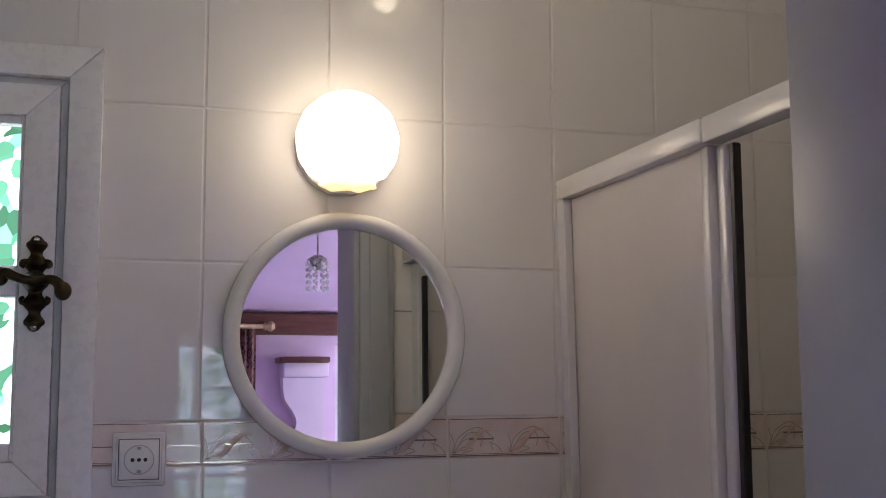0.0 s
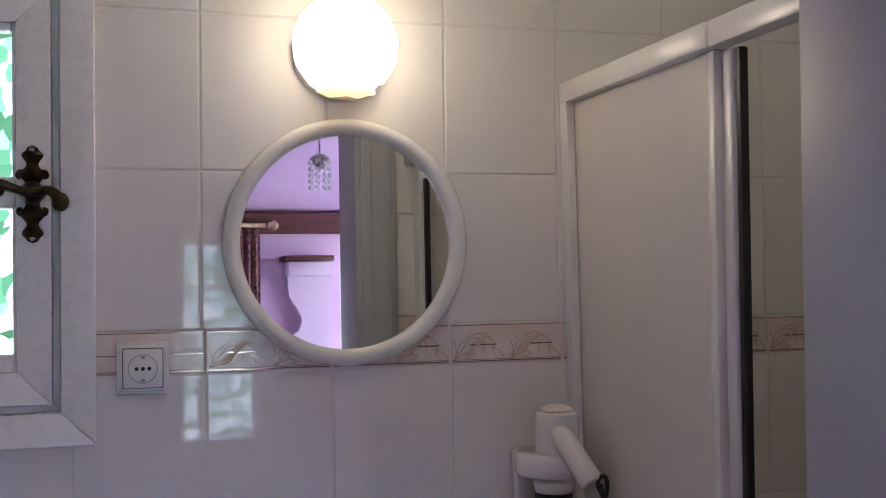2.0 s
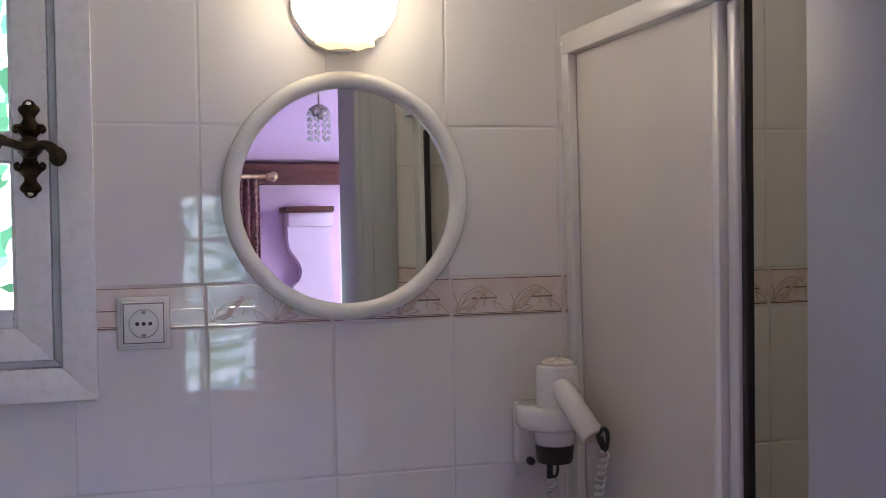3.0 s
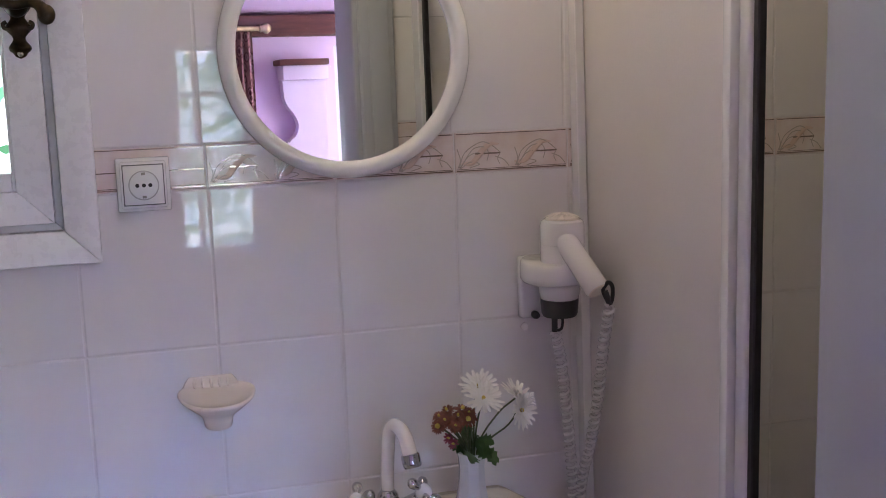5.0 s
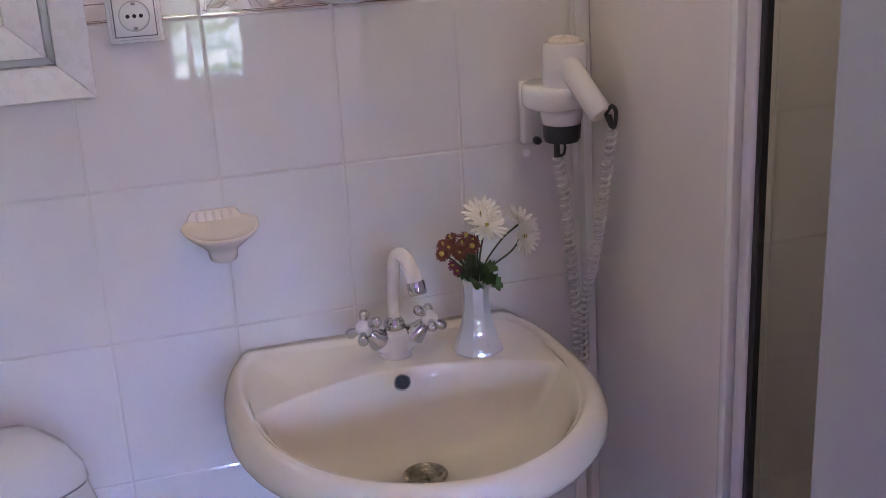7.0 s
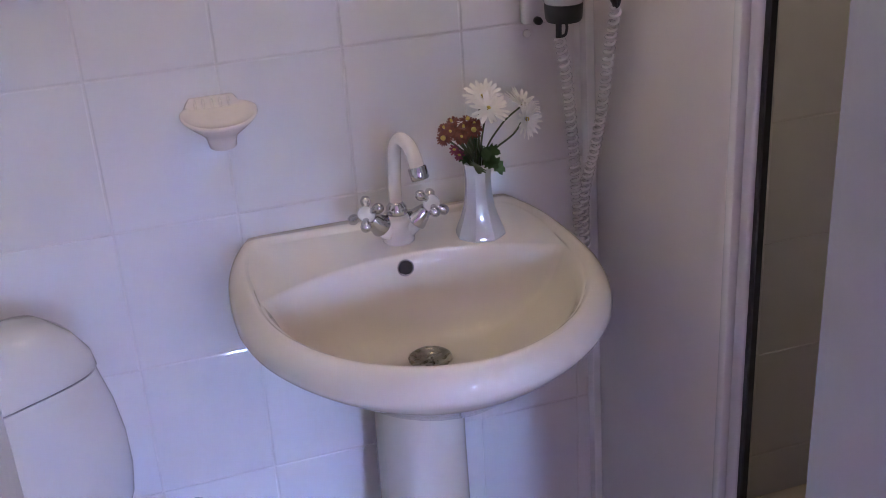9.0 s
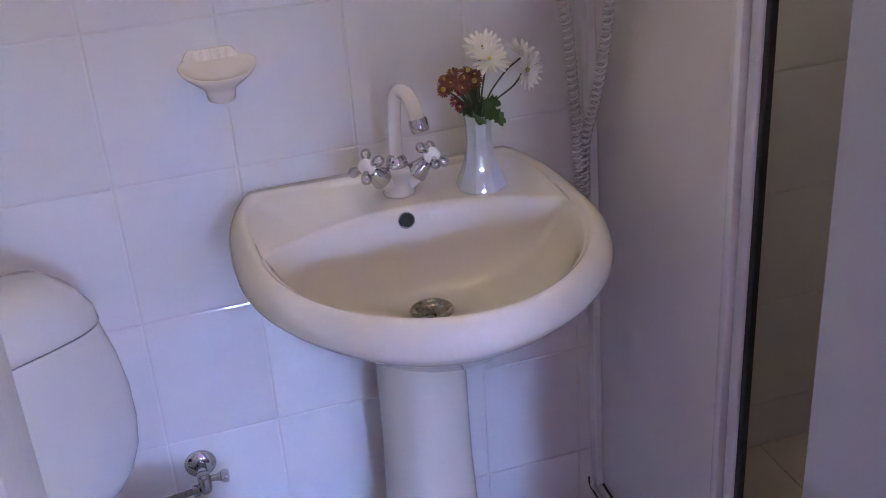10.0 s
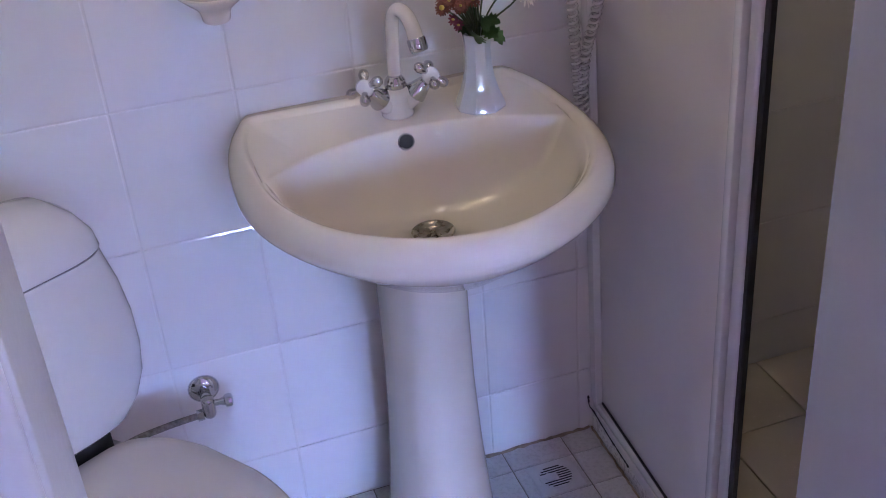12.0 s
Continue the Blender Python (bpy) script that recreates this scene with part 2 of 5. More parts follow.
def rings_bm(rings, cap_start=True, cap_end=True, bm=None, closed=True):
    """Skin a list of rings (each a list of points, same count)."""
    bm = bm or bmesh.new()
    rows = [[bm.verts.new(p) for p in r] for r in rings]
    n = len(rows[0])
    for a, b in zip(rows, rows[1:]):
        for i in range(n if closed else n - 1):
            j = (i + 1) % n
            bm.faces.new((a[i], a[j], b[j], b[i]))
    if cap_start:
        bm.faces.new(rows[0][::-1])
    if cap_end:
        bm.faces.new(rows[-1])
    return bm


def lathe_bm(profile, origin=(0, 0, 0), axis=(0, 0, 1), n=32, caps=(True, True), bm=None, flute=None):
    """Turn (radius, height) round an axis through origin. flute(angle, height) scales the radius."""
    q = Vector(axis).normalized().to_track_quat("Z", "Y")
    o = Vector(origin)
    rings = []
    for r, h in profile:
        ring = []
        for i in range(n):
            a = 2 * math.pi * i / n
            k = r * (flute(a, h) if flute else 1)
            ring.append(o + q @ Vector((k * math.cos(a), k * math.sin(a), h)))
        rings.append(ring)
    return rings_bm(rings, caps[0], caps[1], bm)


def smooth_line(points, steps=8):
    """Catmull-Rom through the points."""
    ps = [Vector(p) for p in points]
    ps = [2 * ps[0] - ps[1]] + ps + [2 * ps[-1] - ps[-2]]
    out = []
    for a, b, c, d in zip(ps, ps[1:], ps[2:], ps[3:]):
        for k in range(steps):
            t = k / steps
            out.append(0.5 * (2 * b + (c - a) * t + (2 * a - 5 * b + 4 * c - d) * t * t + (3 * b - a - 3 * c + d) * t ** 3))
    out.append(ps[-2])
    return out


def tube_bm(points, radius, n=12, bm=None, caps=True, flat=None):
    """A tube along points; radius a number or a list. flat: scale across the second axis."""
    ps = [Vector(p) for p in points]
    rings, up = [], None
    for i, p in enumerate(ps):
        d = (ps[min(i + 1, len(ps) - 1)] - ps[max(i - 1, 0)]).normalized()
        if up is None:
            up = d.orthogonal().normalized()
        up = (up - d * up.dot(d)).normalized()
        side = d.cross(up)
        r = radius[i] if isinstance(radius, (list, tuple)) else radius
        rings.append([p + up * (r * math.cos(2 * math.pi * k / n)) + side * (r * (flat or 1) * math.sin(2 * math.pi * k / n)) for k in range(n)])
    return rings_bm(rings, caps, caps, bm)


# ---- setting: walls, floors, ceilings ----
FLOOR_Z = -0.06                 # finished floor
B0, B1 = 1.348, 1.4155          # border tile course
TW, TH = 0.2, 0.25            # wall tile
ROOM_L, ROOM_R, ROOM_TOP = -0.95, 1.40, 2.42
Y_DOOR, Y_BED = -0.90, -1.04    # faces of the wall with the doorway
DOOR_L, DOOR_R, DOOR_TOP = -0.272, 0.479, 1.98
BACK = -4.6                     # far wall of the bedroom
WIN = (-0.715, -0.18, 1.275, 1.968)   # opening of the bathroom window
GLASS_WINS = ((0.165, 0.60, 0.50, 1.69), (1.36, 1.69, 0.35, 1.78))


def wall_bm(x0, x1, z0, z1, y0, y1, holes):
    """A wall across x with rectangular openings (x0, x1, z0, z1), in order along x."""
    bm = bmesh.new()
    x = x0
    for a, b, c, d in holes:
        box_bm(x, a, y0, y1, z0, z1, bm=bm)
        if c > z0:
            box_bm(a, b, y0, y1, z0, c, bm=bm)
        if d < z1:
            box_bm(a, b, y0, y1, d, z1, bm=bm)
        x = b
    return box_bm(x, x1, y0, y1, z0, z1, bm=bm)


wall_main = solid("wall_north", wall_bm(ROOM_L - 0.12, ROOM_R + 0.12, FLOOR_Z - 0.1, ROOM_TOP + 0.1, 0.0016, 0.20, [WIN]), M_GROUT,
                  "bathroom wall clad in white glazed tiles with a peach border course", kind="structure")
wall_door = solid("wall_south", wall_bm(ROOM_L - 0.12, 2.6, FLOOR_Z - 0.1, 2.95, Y_BED, Y_DOOR - 0.0076, [(DOOR_L - 0.05, DOOR_R + 0.05, FLOOR_Z - 0.2, DOOR_TOP + 0.05)]), M_PLASTER,
                  "wall with the bathroom doorway, plastered towards the bedroom", kind="structure")
wall_west = solid("wall_west", box_bm(ROOM_L - 0.12, ROOM_L, Y_DOOR - 0.005, -0.001, FLOOR_Z - 0.1, ROOM_TOP + 0.1), M_TILE, "white tiled side wall of the bathroom", kind="structure")
wall_east = solid("wall_east", box_bm(ROOM_R, ROOM_R + 0.12, Y_DOOR - 0.005, -0.001, FLOOR_Z - 0.1, ROOM_TOP + 0.1), M_TILE, "white tiled end wall of the shower", kind="structure")
solid("ceiling", box_bm(ROOM_L, ROOM_R, Y_DOOR - 0.005, -0.001, ROOM_TOP, ROOM_TOP + 0.1), M_PLASTER, "white plaster bathroom ceiling", kind="structure")
floor = solid("floor", box_bm(ROOM_L - 0.1, ROOM_R + 0.1, Y_BED, 0.2, FLOOR_Z - 0.12, FLOOR_Z - 0.003), M_FLOOR_GROUT, "bathroom floor of pale tiles with dirty joints", kind="structure")
solid("bedroom_floor", box_bm(-2.2, 2.6, BACK - 0.2, Y_BED - 0.001, FLOOR_Z - 0.12, FLOOR_Z - 0.002), M_WOODFLOOR, "brown boarded bedroom floor", kind="structure")
solid("bedroom_wall_back", wall_bm(-2.2, 2.6, -0.1, 3.0, BACK - 0.15, BACK, GLASS_WINS), M_LILAC, "lilac painted bedroom wall with two windows", kind="structure")
solid("bedroom_wall_left", box_bm(-2.32, -2.2, BACK - 0.15, Y_BED - 0.001, -0.1, 3.0), M_LILAC, "lilac painted bedroom side wall", kind="structure")
# out of view; opening added so the fill sheet lights the bedroom
def side_wall():
    bm = box_bm(2.6, 2.72, BACK - 0.15, -4.2, -0.1, 3.0)
    box_bm(2.6, 2.72, -2.6, Y_BED + 0.14, -0.1, 3.0, bm=bm)
    box_bm(2.6, 2.72, -4.2, -2.6, -0.1, 0.7, bm=bm)
    return box_bm(2.6, 2.72, -4.2, -2.6, 2.0, 3.0, bm=bm)


solid("bedroom_wall_right", side_wall(), M_LILAC, "lilac painted bedroom side wall with an opening added for fill light", kind="structure")
solid("bedroom_wall_front", box_bm(-2.2, ROOM_L - 0.12, Y_BED, Y_BED + 0.12, -0.1, 3.0), M_LILAC, "lilac painted bedroom wall beside the bathroom", kind="structure")


def sloped_ceiling():
    bm = bmesh.new()
    y0, z0, y1, z1 = BACK, 1.955, Y_BED, 2.80
    pts = [(y0, z0), (y1, z1), (y1, z1 + 0.1), (y0, z0 + 0.1)]
    return rings_bm([[(x, y, z) for y, z in pts] for x in (-2.2, 2.6)], bm=bm)


solid("bedroom_ceiling", sloped_ceiling(), M_LILAC, "sloping lilac attic ceiling of the bedroom", kind="structure")
solid("crown_trim", box_bm(-2.2, 2.6, BACK + 0.001, BACK + 0.09, 1.83, 1.95, 0.012, 2), M_BEAM, "dark red-brown wooden beam under the ceiling", kind="structure")


# ---- doorway lining ----
def door_lining(x, side, name):
    """side +1: lining on the right of the opening."""
    s = side
    ob = thing(name, "white lacquered door frame with moulded edges round the doorway", "door frame", (x, 0, 0), kind="structure")
    lo, hi = sorted((0, s * 0.047))
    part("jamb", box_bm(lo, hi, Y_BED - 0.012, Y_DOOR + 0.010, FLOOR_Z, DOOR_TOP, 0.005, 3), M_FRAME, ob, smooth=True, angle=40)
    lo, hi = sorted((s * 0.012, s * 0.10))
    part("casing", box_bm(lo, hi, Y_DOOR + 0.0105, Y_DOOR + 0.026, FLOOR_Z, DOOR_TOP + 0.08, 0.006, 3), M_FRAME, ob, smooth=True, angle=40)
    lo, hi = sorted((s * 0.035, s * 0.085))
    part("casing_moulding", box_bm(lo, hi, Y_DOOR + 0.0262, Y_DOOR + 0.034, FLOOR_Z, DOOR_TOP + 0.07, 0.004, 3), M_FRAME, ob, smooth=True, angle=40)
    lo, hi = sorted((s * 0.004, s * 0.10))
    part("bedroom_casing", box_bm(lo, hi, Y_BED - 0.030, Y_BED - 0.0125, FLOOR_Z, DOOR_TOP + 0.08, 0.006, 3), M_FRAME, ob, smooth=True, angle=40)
    return ob


door_lining(DOOR_R, 1, "door_frame_1")
door_lining(DOOR_L, -1, "door_frame_2")
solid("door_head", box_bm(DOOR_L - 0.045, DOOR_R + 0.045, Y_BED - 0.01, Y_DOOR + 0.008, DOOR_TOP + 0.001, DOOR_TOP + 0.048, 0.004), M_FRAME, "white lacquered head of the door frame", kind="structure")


# ---- mirror ----
def round_mirror():
    c, z, ro, ri = 0.2340, 1.552, 0.2000, 0.1710
    ob = thing("round_mirror", "round wall mirror in a thick rounded white plastic frame", "mirror", (c, -0.001, z))
    prof = []
    for k in range(25):
        a = math.pi * k / 24
        prof.append(((ro + ri) / 2 + (ro - ri) / 2 * math.cos(a), 0.006 + 0.020 * math.sin(a) ** 0.8))
    prof = [(ro - 0.004, 0.0)] + prof + [(ri + 0.001, 0.001)]
    part("frame", lathe_bm(prof, (0, 0, 0), (0, -1, 0), 96, (False, False)), M_PLASTIC, ob, smooth=True)
    glass = part("mirror_glass", lathe_bm([(ri + 0.003, -0.002), (ri + 0.003, 0.002)], (0, 0, 0), (0, -1, 0), 96), M_MIRROR, ob)
    glass.matrix_basis = pose(0, -0.0105, 0, -0.72, 0, 1.66)
    return ob


round_mirror()


# ---- shell lamp ----
def shell_lamp():
    cx, cz = 0.2260, 1.862
    ob = thing("wall_lamp", "lit opal glass wall lamp shaped like a scallop shell", "lamp", (cx, 0, cz))
    n = 96
    def edge(a, k):
        # a from the bottom, round; scalloped everywhere but at the foot
        r = 0.0815 * k * (1 + 0.022 * abs(math.sin(6.5 * a)) - 0.01)
        return r
    rings = []
    for k, y in ((0.96, -0.030), (1.0, -0.033), (1.03, -0.045), (1.0, -0.062), (0.90, -0.082), (0.72, -0.098), (0.45, -0.108), (0.12, -0.112)):
        ring = []
        for i in range(n):
            a = 2 * math.pi * i / n
            r = edge(a, k)
            x, z = r * math.sin(a), -r * math.cos(a)
            if z < -0.056 * k:
                z = -0.056 * k + (z + 0.056 * k) * 0.25
            ring.append((x, y, z))
        rings.append(ring)
    part("shade", rings_bm(rings), M_SCONCE, ob, smooth=True)
    rings = []
    for w, z in ((0.040, -0.055), (0.043, -0.061), (0.046, -0.071), (0.047, -0.0755), (0.041, -0.078)):
        ring = []
        for i in range(40):
            a = 2 * math.pi * i / 40
            q = 1 + 0.03 * math.sin(7 * a)
            ring.append((w * q * math.cos(a), -0.052 + 0.026 * q * math.sin(a), z + 0.002 * math.sin(5 * a)))
        rings.append(ring)
    part("foot", rings_bm(rings), M_SCONCE_FOOT, ob, "pale yellow glass foot", smooth=True)
    part("backplate", lathe_bm([(0.080, 0.0), (0.080, 0.026), (0.076, 0.0298)], (0.0, 0, -0.002), (0, -1, 0), 64, flute=lambda a, h: 1 + 0.012 * math.sin(13 * a)), M_PLASTIC, ob, smooth=True, angle=40)
    return ob


M_SCONCE_FOOT = glow_material("lit_yellow_glass", (1.0, 0.70, 0.30), 1.6)
shell_lamp()


M_BULB = glow_material("bright_bulb", (1.0, 0.84, 0.62), 75.0)
CEIL_LAMP = (0.455, -0.66)


def ceiling_lamp():
    ob = thing("ceiling_lamp", "lit dome lamp of frosted glass on the ceiling", "lamp", (CEIL_LAMP[0], CEIL_LAMP[1], ROOM_TOP))
    part("base", lathe_bm([(0.10, 0.0), (0.10, -0.02), (0.085, -0.024)], n=48), M_PLASTIC, ob, smooth=True, angle=40)
    shade = part("shade", lathe_bm([(0.088, -0.024), (0.094, -0.05), (0.090, -0.085), (0.066, -0.112), (0.02, -0.122)], n=48), M_DOME, ob, smooth=True)
    shade.visible_shadow = False
    part("bulb", lathe_bm([(0.010, -0.030), (0.014, -0.045), (0.026, -0.062), (0.026, -0.076), (0.010, -0.090)], n=24), M_BULB, ob, "bright bulb", smooth=True)
    return ob


ceiling_lamp()


# ---- bathroom window ----
def moulded_frame(x0, x1, z0, z1, w, y0, y1, mat, parent, names, bevel=0.004):
    """Four mitred members round an opening."""
    o = ((x0, z0), (x1, z0), (x1, z1), (x0, z1))
    i = ((x0 + w, z0 + w), (x1 - w, z0 + w), (x1 - w, z1 - w), (x0 + w, z1 - w))
    for k, nm in enumerate(names):
        j = (k + 1) % 4
        gap = 0.00015
        quad = [Vector((p[0], 0, p[1])) for p in (o[k], o[j], i[j], i[k])]
        mid = sum(quad, Vector()) / 4
        quad = [p + (mid - p).normalized() * gap for p in quad]
        bm = rings_bm([[(p.x, y0, p.z) for p in quad], [(p.x, y1, p.z) for p in quad]])
        bmesh.ops.bevel(bm, geom=bm.edges[:], offset=bevel, segments=3, affect='EDGES', profile=0.5)
        part(nm, bm, mat, parent, smooth=True, angle=40)


def bathroom_window():
    ob = thing("window_1", "white painted casement window in a broad moulded frame", "window", (0, 0, 0), kind="structure")
    x0, x1, z0, z1 = -0.740, -0.155, 1.248, 1.995
    moulded_frame(x0, x1, z0, z1, 0.050, -0.022, 0.06, M_PAINT, ob, ("frame_bottom", "frame_right", "frame_top", "frame_left"), 0.002)
    a0, a1, c0, c1 = x0 + 0.0505, x1 - 0.0505, z0 + 0.0505, z1 - 0.0505
    moulded_frame(a0, a1, c0, c1, 0.012, -0.006, 0.05, M_GROOVE, ob, ("seal_bottom", "seal_right", "seal_top", "seal_left"), 0.002)
    s = 0.0125
    moulded_frame(a0 + s, a1 - s, c0 + s, c1 - s, 0.049, -0.016, 0.045, M_PAINT, ob, ("sash_bottom", "sash_right", "sash_top", "sash_left"), 0.0012)
    p = s + 0.0490
    part("sash_middle", box_bm(a0 + p + 0.0005, a1 - p - 0.0005, -0.013, 0.040, 1.604, 1.652, 0.006, 3), M_PAINT, ob, smooth=True, angle=40)
    pane = part("pane", box_bm(a0 + p, a1 - p, 0.018, 0.022, c0 + p, c1 - p), M_GLASS, ob, "clear glass pane")
    pane.visible_shadow = False
    for nm, q in (("bead_right", (a1 - p - 0.006, a1 - p, c0 + p, c1 - p)), ("bead_bottom", (a0 + p, a1 - p - 0.0065, c0 + p, c0 + p + 0.027)), ("bead_top", (a0 + p, a1 - p - 0.0065, c1 - p - 0.013, c1 - p))):
        part(nm, box_bm(q[0], q[1], -0.008, 0.0175, q[2], q[3], 0.0015), M_PAINT, ob)
    return ob


bathroom_window()


def window_handle():
    """Antique espagnolette plate with a twin lever."""
    ob = thing("window_handle", "dark antique brass window handle with an ornate plate", "handle", (-0.244, -0.016, 1.625))
    bm = bmesh.new()
    steps = 56
    left, right = [], []
    for k in range(steps + 1):
        u = k / steps * 2 - 1
        z = u * 0.073
        w = 0.0145 + 0.0045 * math.cos(u * 15.5) - 0.006 * abs(u) ** 3
        if abs(u) > 0.86:
            w = 0.010 * math.sqrt(max(0.0, 1 - ((abs(u) - 0.86) / 0.14) ** 1.6)) + 0.0006
        left.append((-w, z))
        right.append((w, z))
    rows = []
    for (xl, z), (xr, _) in zip(left, right):
        d = 0.007 + 0.003 * math.cos(z * 210)
        rows.append([(xl, 0.0, z), (xl * 0.9, -0.004, z), (xl * 0.45, -d, z), (0, -d - 0.0015, z), (xr * 0.45, -d, z), (xr * 0.9, -0.004, z), (xr, 0.0, z)])
    rings_bm(rows, True, True, bm)
    part("plate", bm, M_BRASS, ob, smooth=True)
    for s in (-1, 1):
        part("scroll", tube_bm(smooth_line([(s * 0.010, -0.004, 0.034), (s * 0.019, -0.006, 0.033), (s * 0.021, -0.006, 0.027), (s * 0.016, -0.006, 0.024)], 5), 0.003, 8), M_BRASS, ob, smooth=True)
        part("scroll", tube_bm(smooth_line([(s * 0.010, -0.004, -0.030), (s * 0.018, -0.006, -0.030), (s * 0.020, -0.006, -0.024), (s * 0.015, -0.006, -0.021)], 5), 0.003, 8), M_BRASS, ob, smooth=True)
        part("screw", lathe_bm([(0.0045, 0), (0.004, 0.002), (0.002, 0.003)], (0, -0.007, s * 0.066), (0, -1, 0), 16), M_SCREW, ob, "bright screw head", smooth=True)
    part("boss", lathe_bm([(0.017, 0.0), (0.017, 0.012), (0.013, 0.020), (0.008, 0.026)], (0, -0.004, 0.002), (0, -1, 0), 28), M_BRASS, ob, smooth=True)
    lever = smooth_line([(-0.047, -0.034, 0.006), (-0.040, -0.036, 0.012), (-0.024, -0.034, 0.006), (0, -0.030, 0.001), (0.022, -0.034, 0.004), (0.034, -0.036, -0.002), (0.040, -0.034, -0.014)], 6)
    rad = [0.0105 - 0.004 * math.sin(math.pi * k / (len(lever) - 1)) for k in range(len(lever))]
    part("lever", tube_bm(lever, rad, 14), M_BRASS, ob, smooth=True)
    for p, r in (((-0.047, -0.034, 0.007), 0.0125), ((0.041, -0.034, -0.013), 0.0125)):
        bm = bmesh.new()
        bmesh.ops.create_uvsphere(bm, u_segments=16, v_segments=10, radius=r, matrix=Matrix.Translation(p) @ Matrix.Diagonal((1.0, 0.8, 1.15, 1)))
        part("knob", bm, M_BRASS, ob, smooth=True)
    return ob


window_handle()
solid("backdrop_garden", box_bm(-2.2, 0.9, 0.90, 0.92, 0.4, 3.0), M_GARDEN, "bright garden foliage outside the bathroom window", kind="structure")
solid("backdrop_trees", box_bm(-3.0, 7.0, BACK - 3.55, BACK - 3.50, -1.5, 1.949), M_SKYGLOW, "hazy trees outside the bedroom windows", kind="structure")
# unseen fill: glowing sheet added to brighten the bedroom
solid("fill_sheet_side", box_bm(3.10, 3.12, -4.7, -2.1, 0.4, 2.4), M_FLANKFILL, "pale glowing sheet added beside the bedroom as fill light", kind="structure")
solid("backdrop_sky", box_bm(-2.0, 5.0, BACK - 3.55, BACK - 3.50, 1.95, 4.4), M_BRIGHTSKY, "bright blue sky above the trees outside the bedroom", kind="structure")


# ---- socket ----
# white socket: shade in its gap and well is given by grey base colours
M_DARKGREY = surface("gap_shade_grey", (0.12, 0.12, 0.12), (0.18, 0.18, 0.18), 0.6, scale=20, bump=0)
M_WELL = surface("shaded_well_plastic", (0.40, 0.39, 0.37), (0.46, 0.45, 0.43), 0.35, scale=20, bump=0.02)
def wall_socket():
    ob = thing("wall_socket", "white square wall socket on a surface box over the border tiles", "socket", (-0.087, 0, 1.361))
    part("back_box", box_bm(-0.0395, 0.0395, -0.010, 0.0, -0.0415, 0.040, 0.003, 2), M_PLASTIC, ob, smooth=True, angle=40)
    part("frame", box_bm(-0.034, 0.034, -0.017, -0.0102, -0.036, 0.035, 0.003, 2), M_PLASTIC, ob, smooth=True, angle=40)
    part("frame_gap_shade", box_bm(-0.0305, 0.0305, -0.0176, -0.0171, -0.0315, 0.0305), M_DARKGREY, ob, "grey plate for the shade line round the face")
    part("face", box_bm(-0.029, 0.029, -0.0205, -0.0178, -0.030, 0.029, 0.0012, 2), M_PLASTIC, ob, smooth=True, angle=40)
    part("well", lathe_bm([(0.0225, 0.0), (0.0225, 0.0015), (0.021, 0.002), (0.0205, -0.001), (0.0, -0.0012)], (0, -0.0206, -0.001), (0, -1, 0), 40, (False, False)), M_WELL, ob, smooth=True, angle=30)
    for x in (-0.0095, 0, 0.0095):
        part("pin_hole", lathe_bm([(0.0030, 0), (0.0030, 0.0006)], (x, -0.0216, -0.001), (0, -1, 0), 14), M_DARK, ob, "dark pin hole")
    for z in (0.0165, -0.0185):
        part("earth_clip", box_bm(-0.003, 0.003, -0.0232, -0.0210, z - 0.002, z + 0.002, 0.0005), M_STEEL, ob, "metal earth clip")
    return ob


wall_socket()


# ---- shower enclosure ----
SX = 0.619


def settle(bm):
    """The enclosure stands slightly out of plumb at its wall end."""
    for v in bm.verts:
        v.co.x += 0.030 * (1 - v.co.z / 1.8) * max(0.0, 1 + v.co.y / 0.56)
    return bm


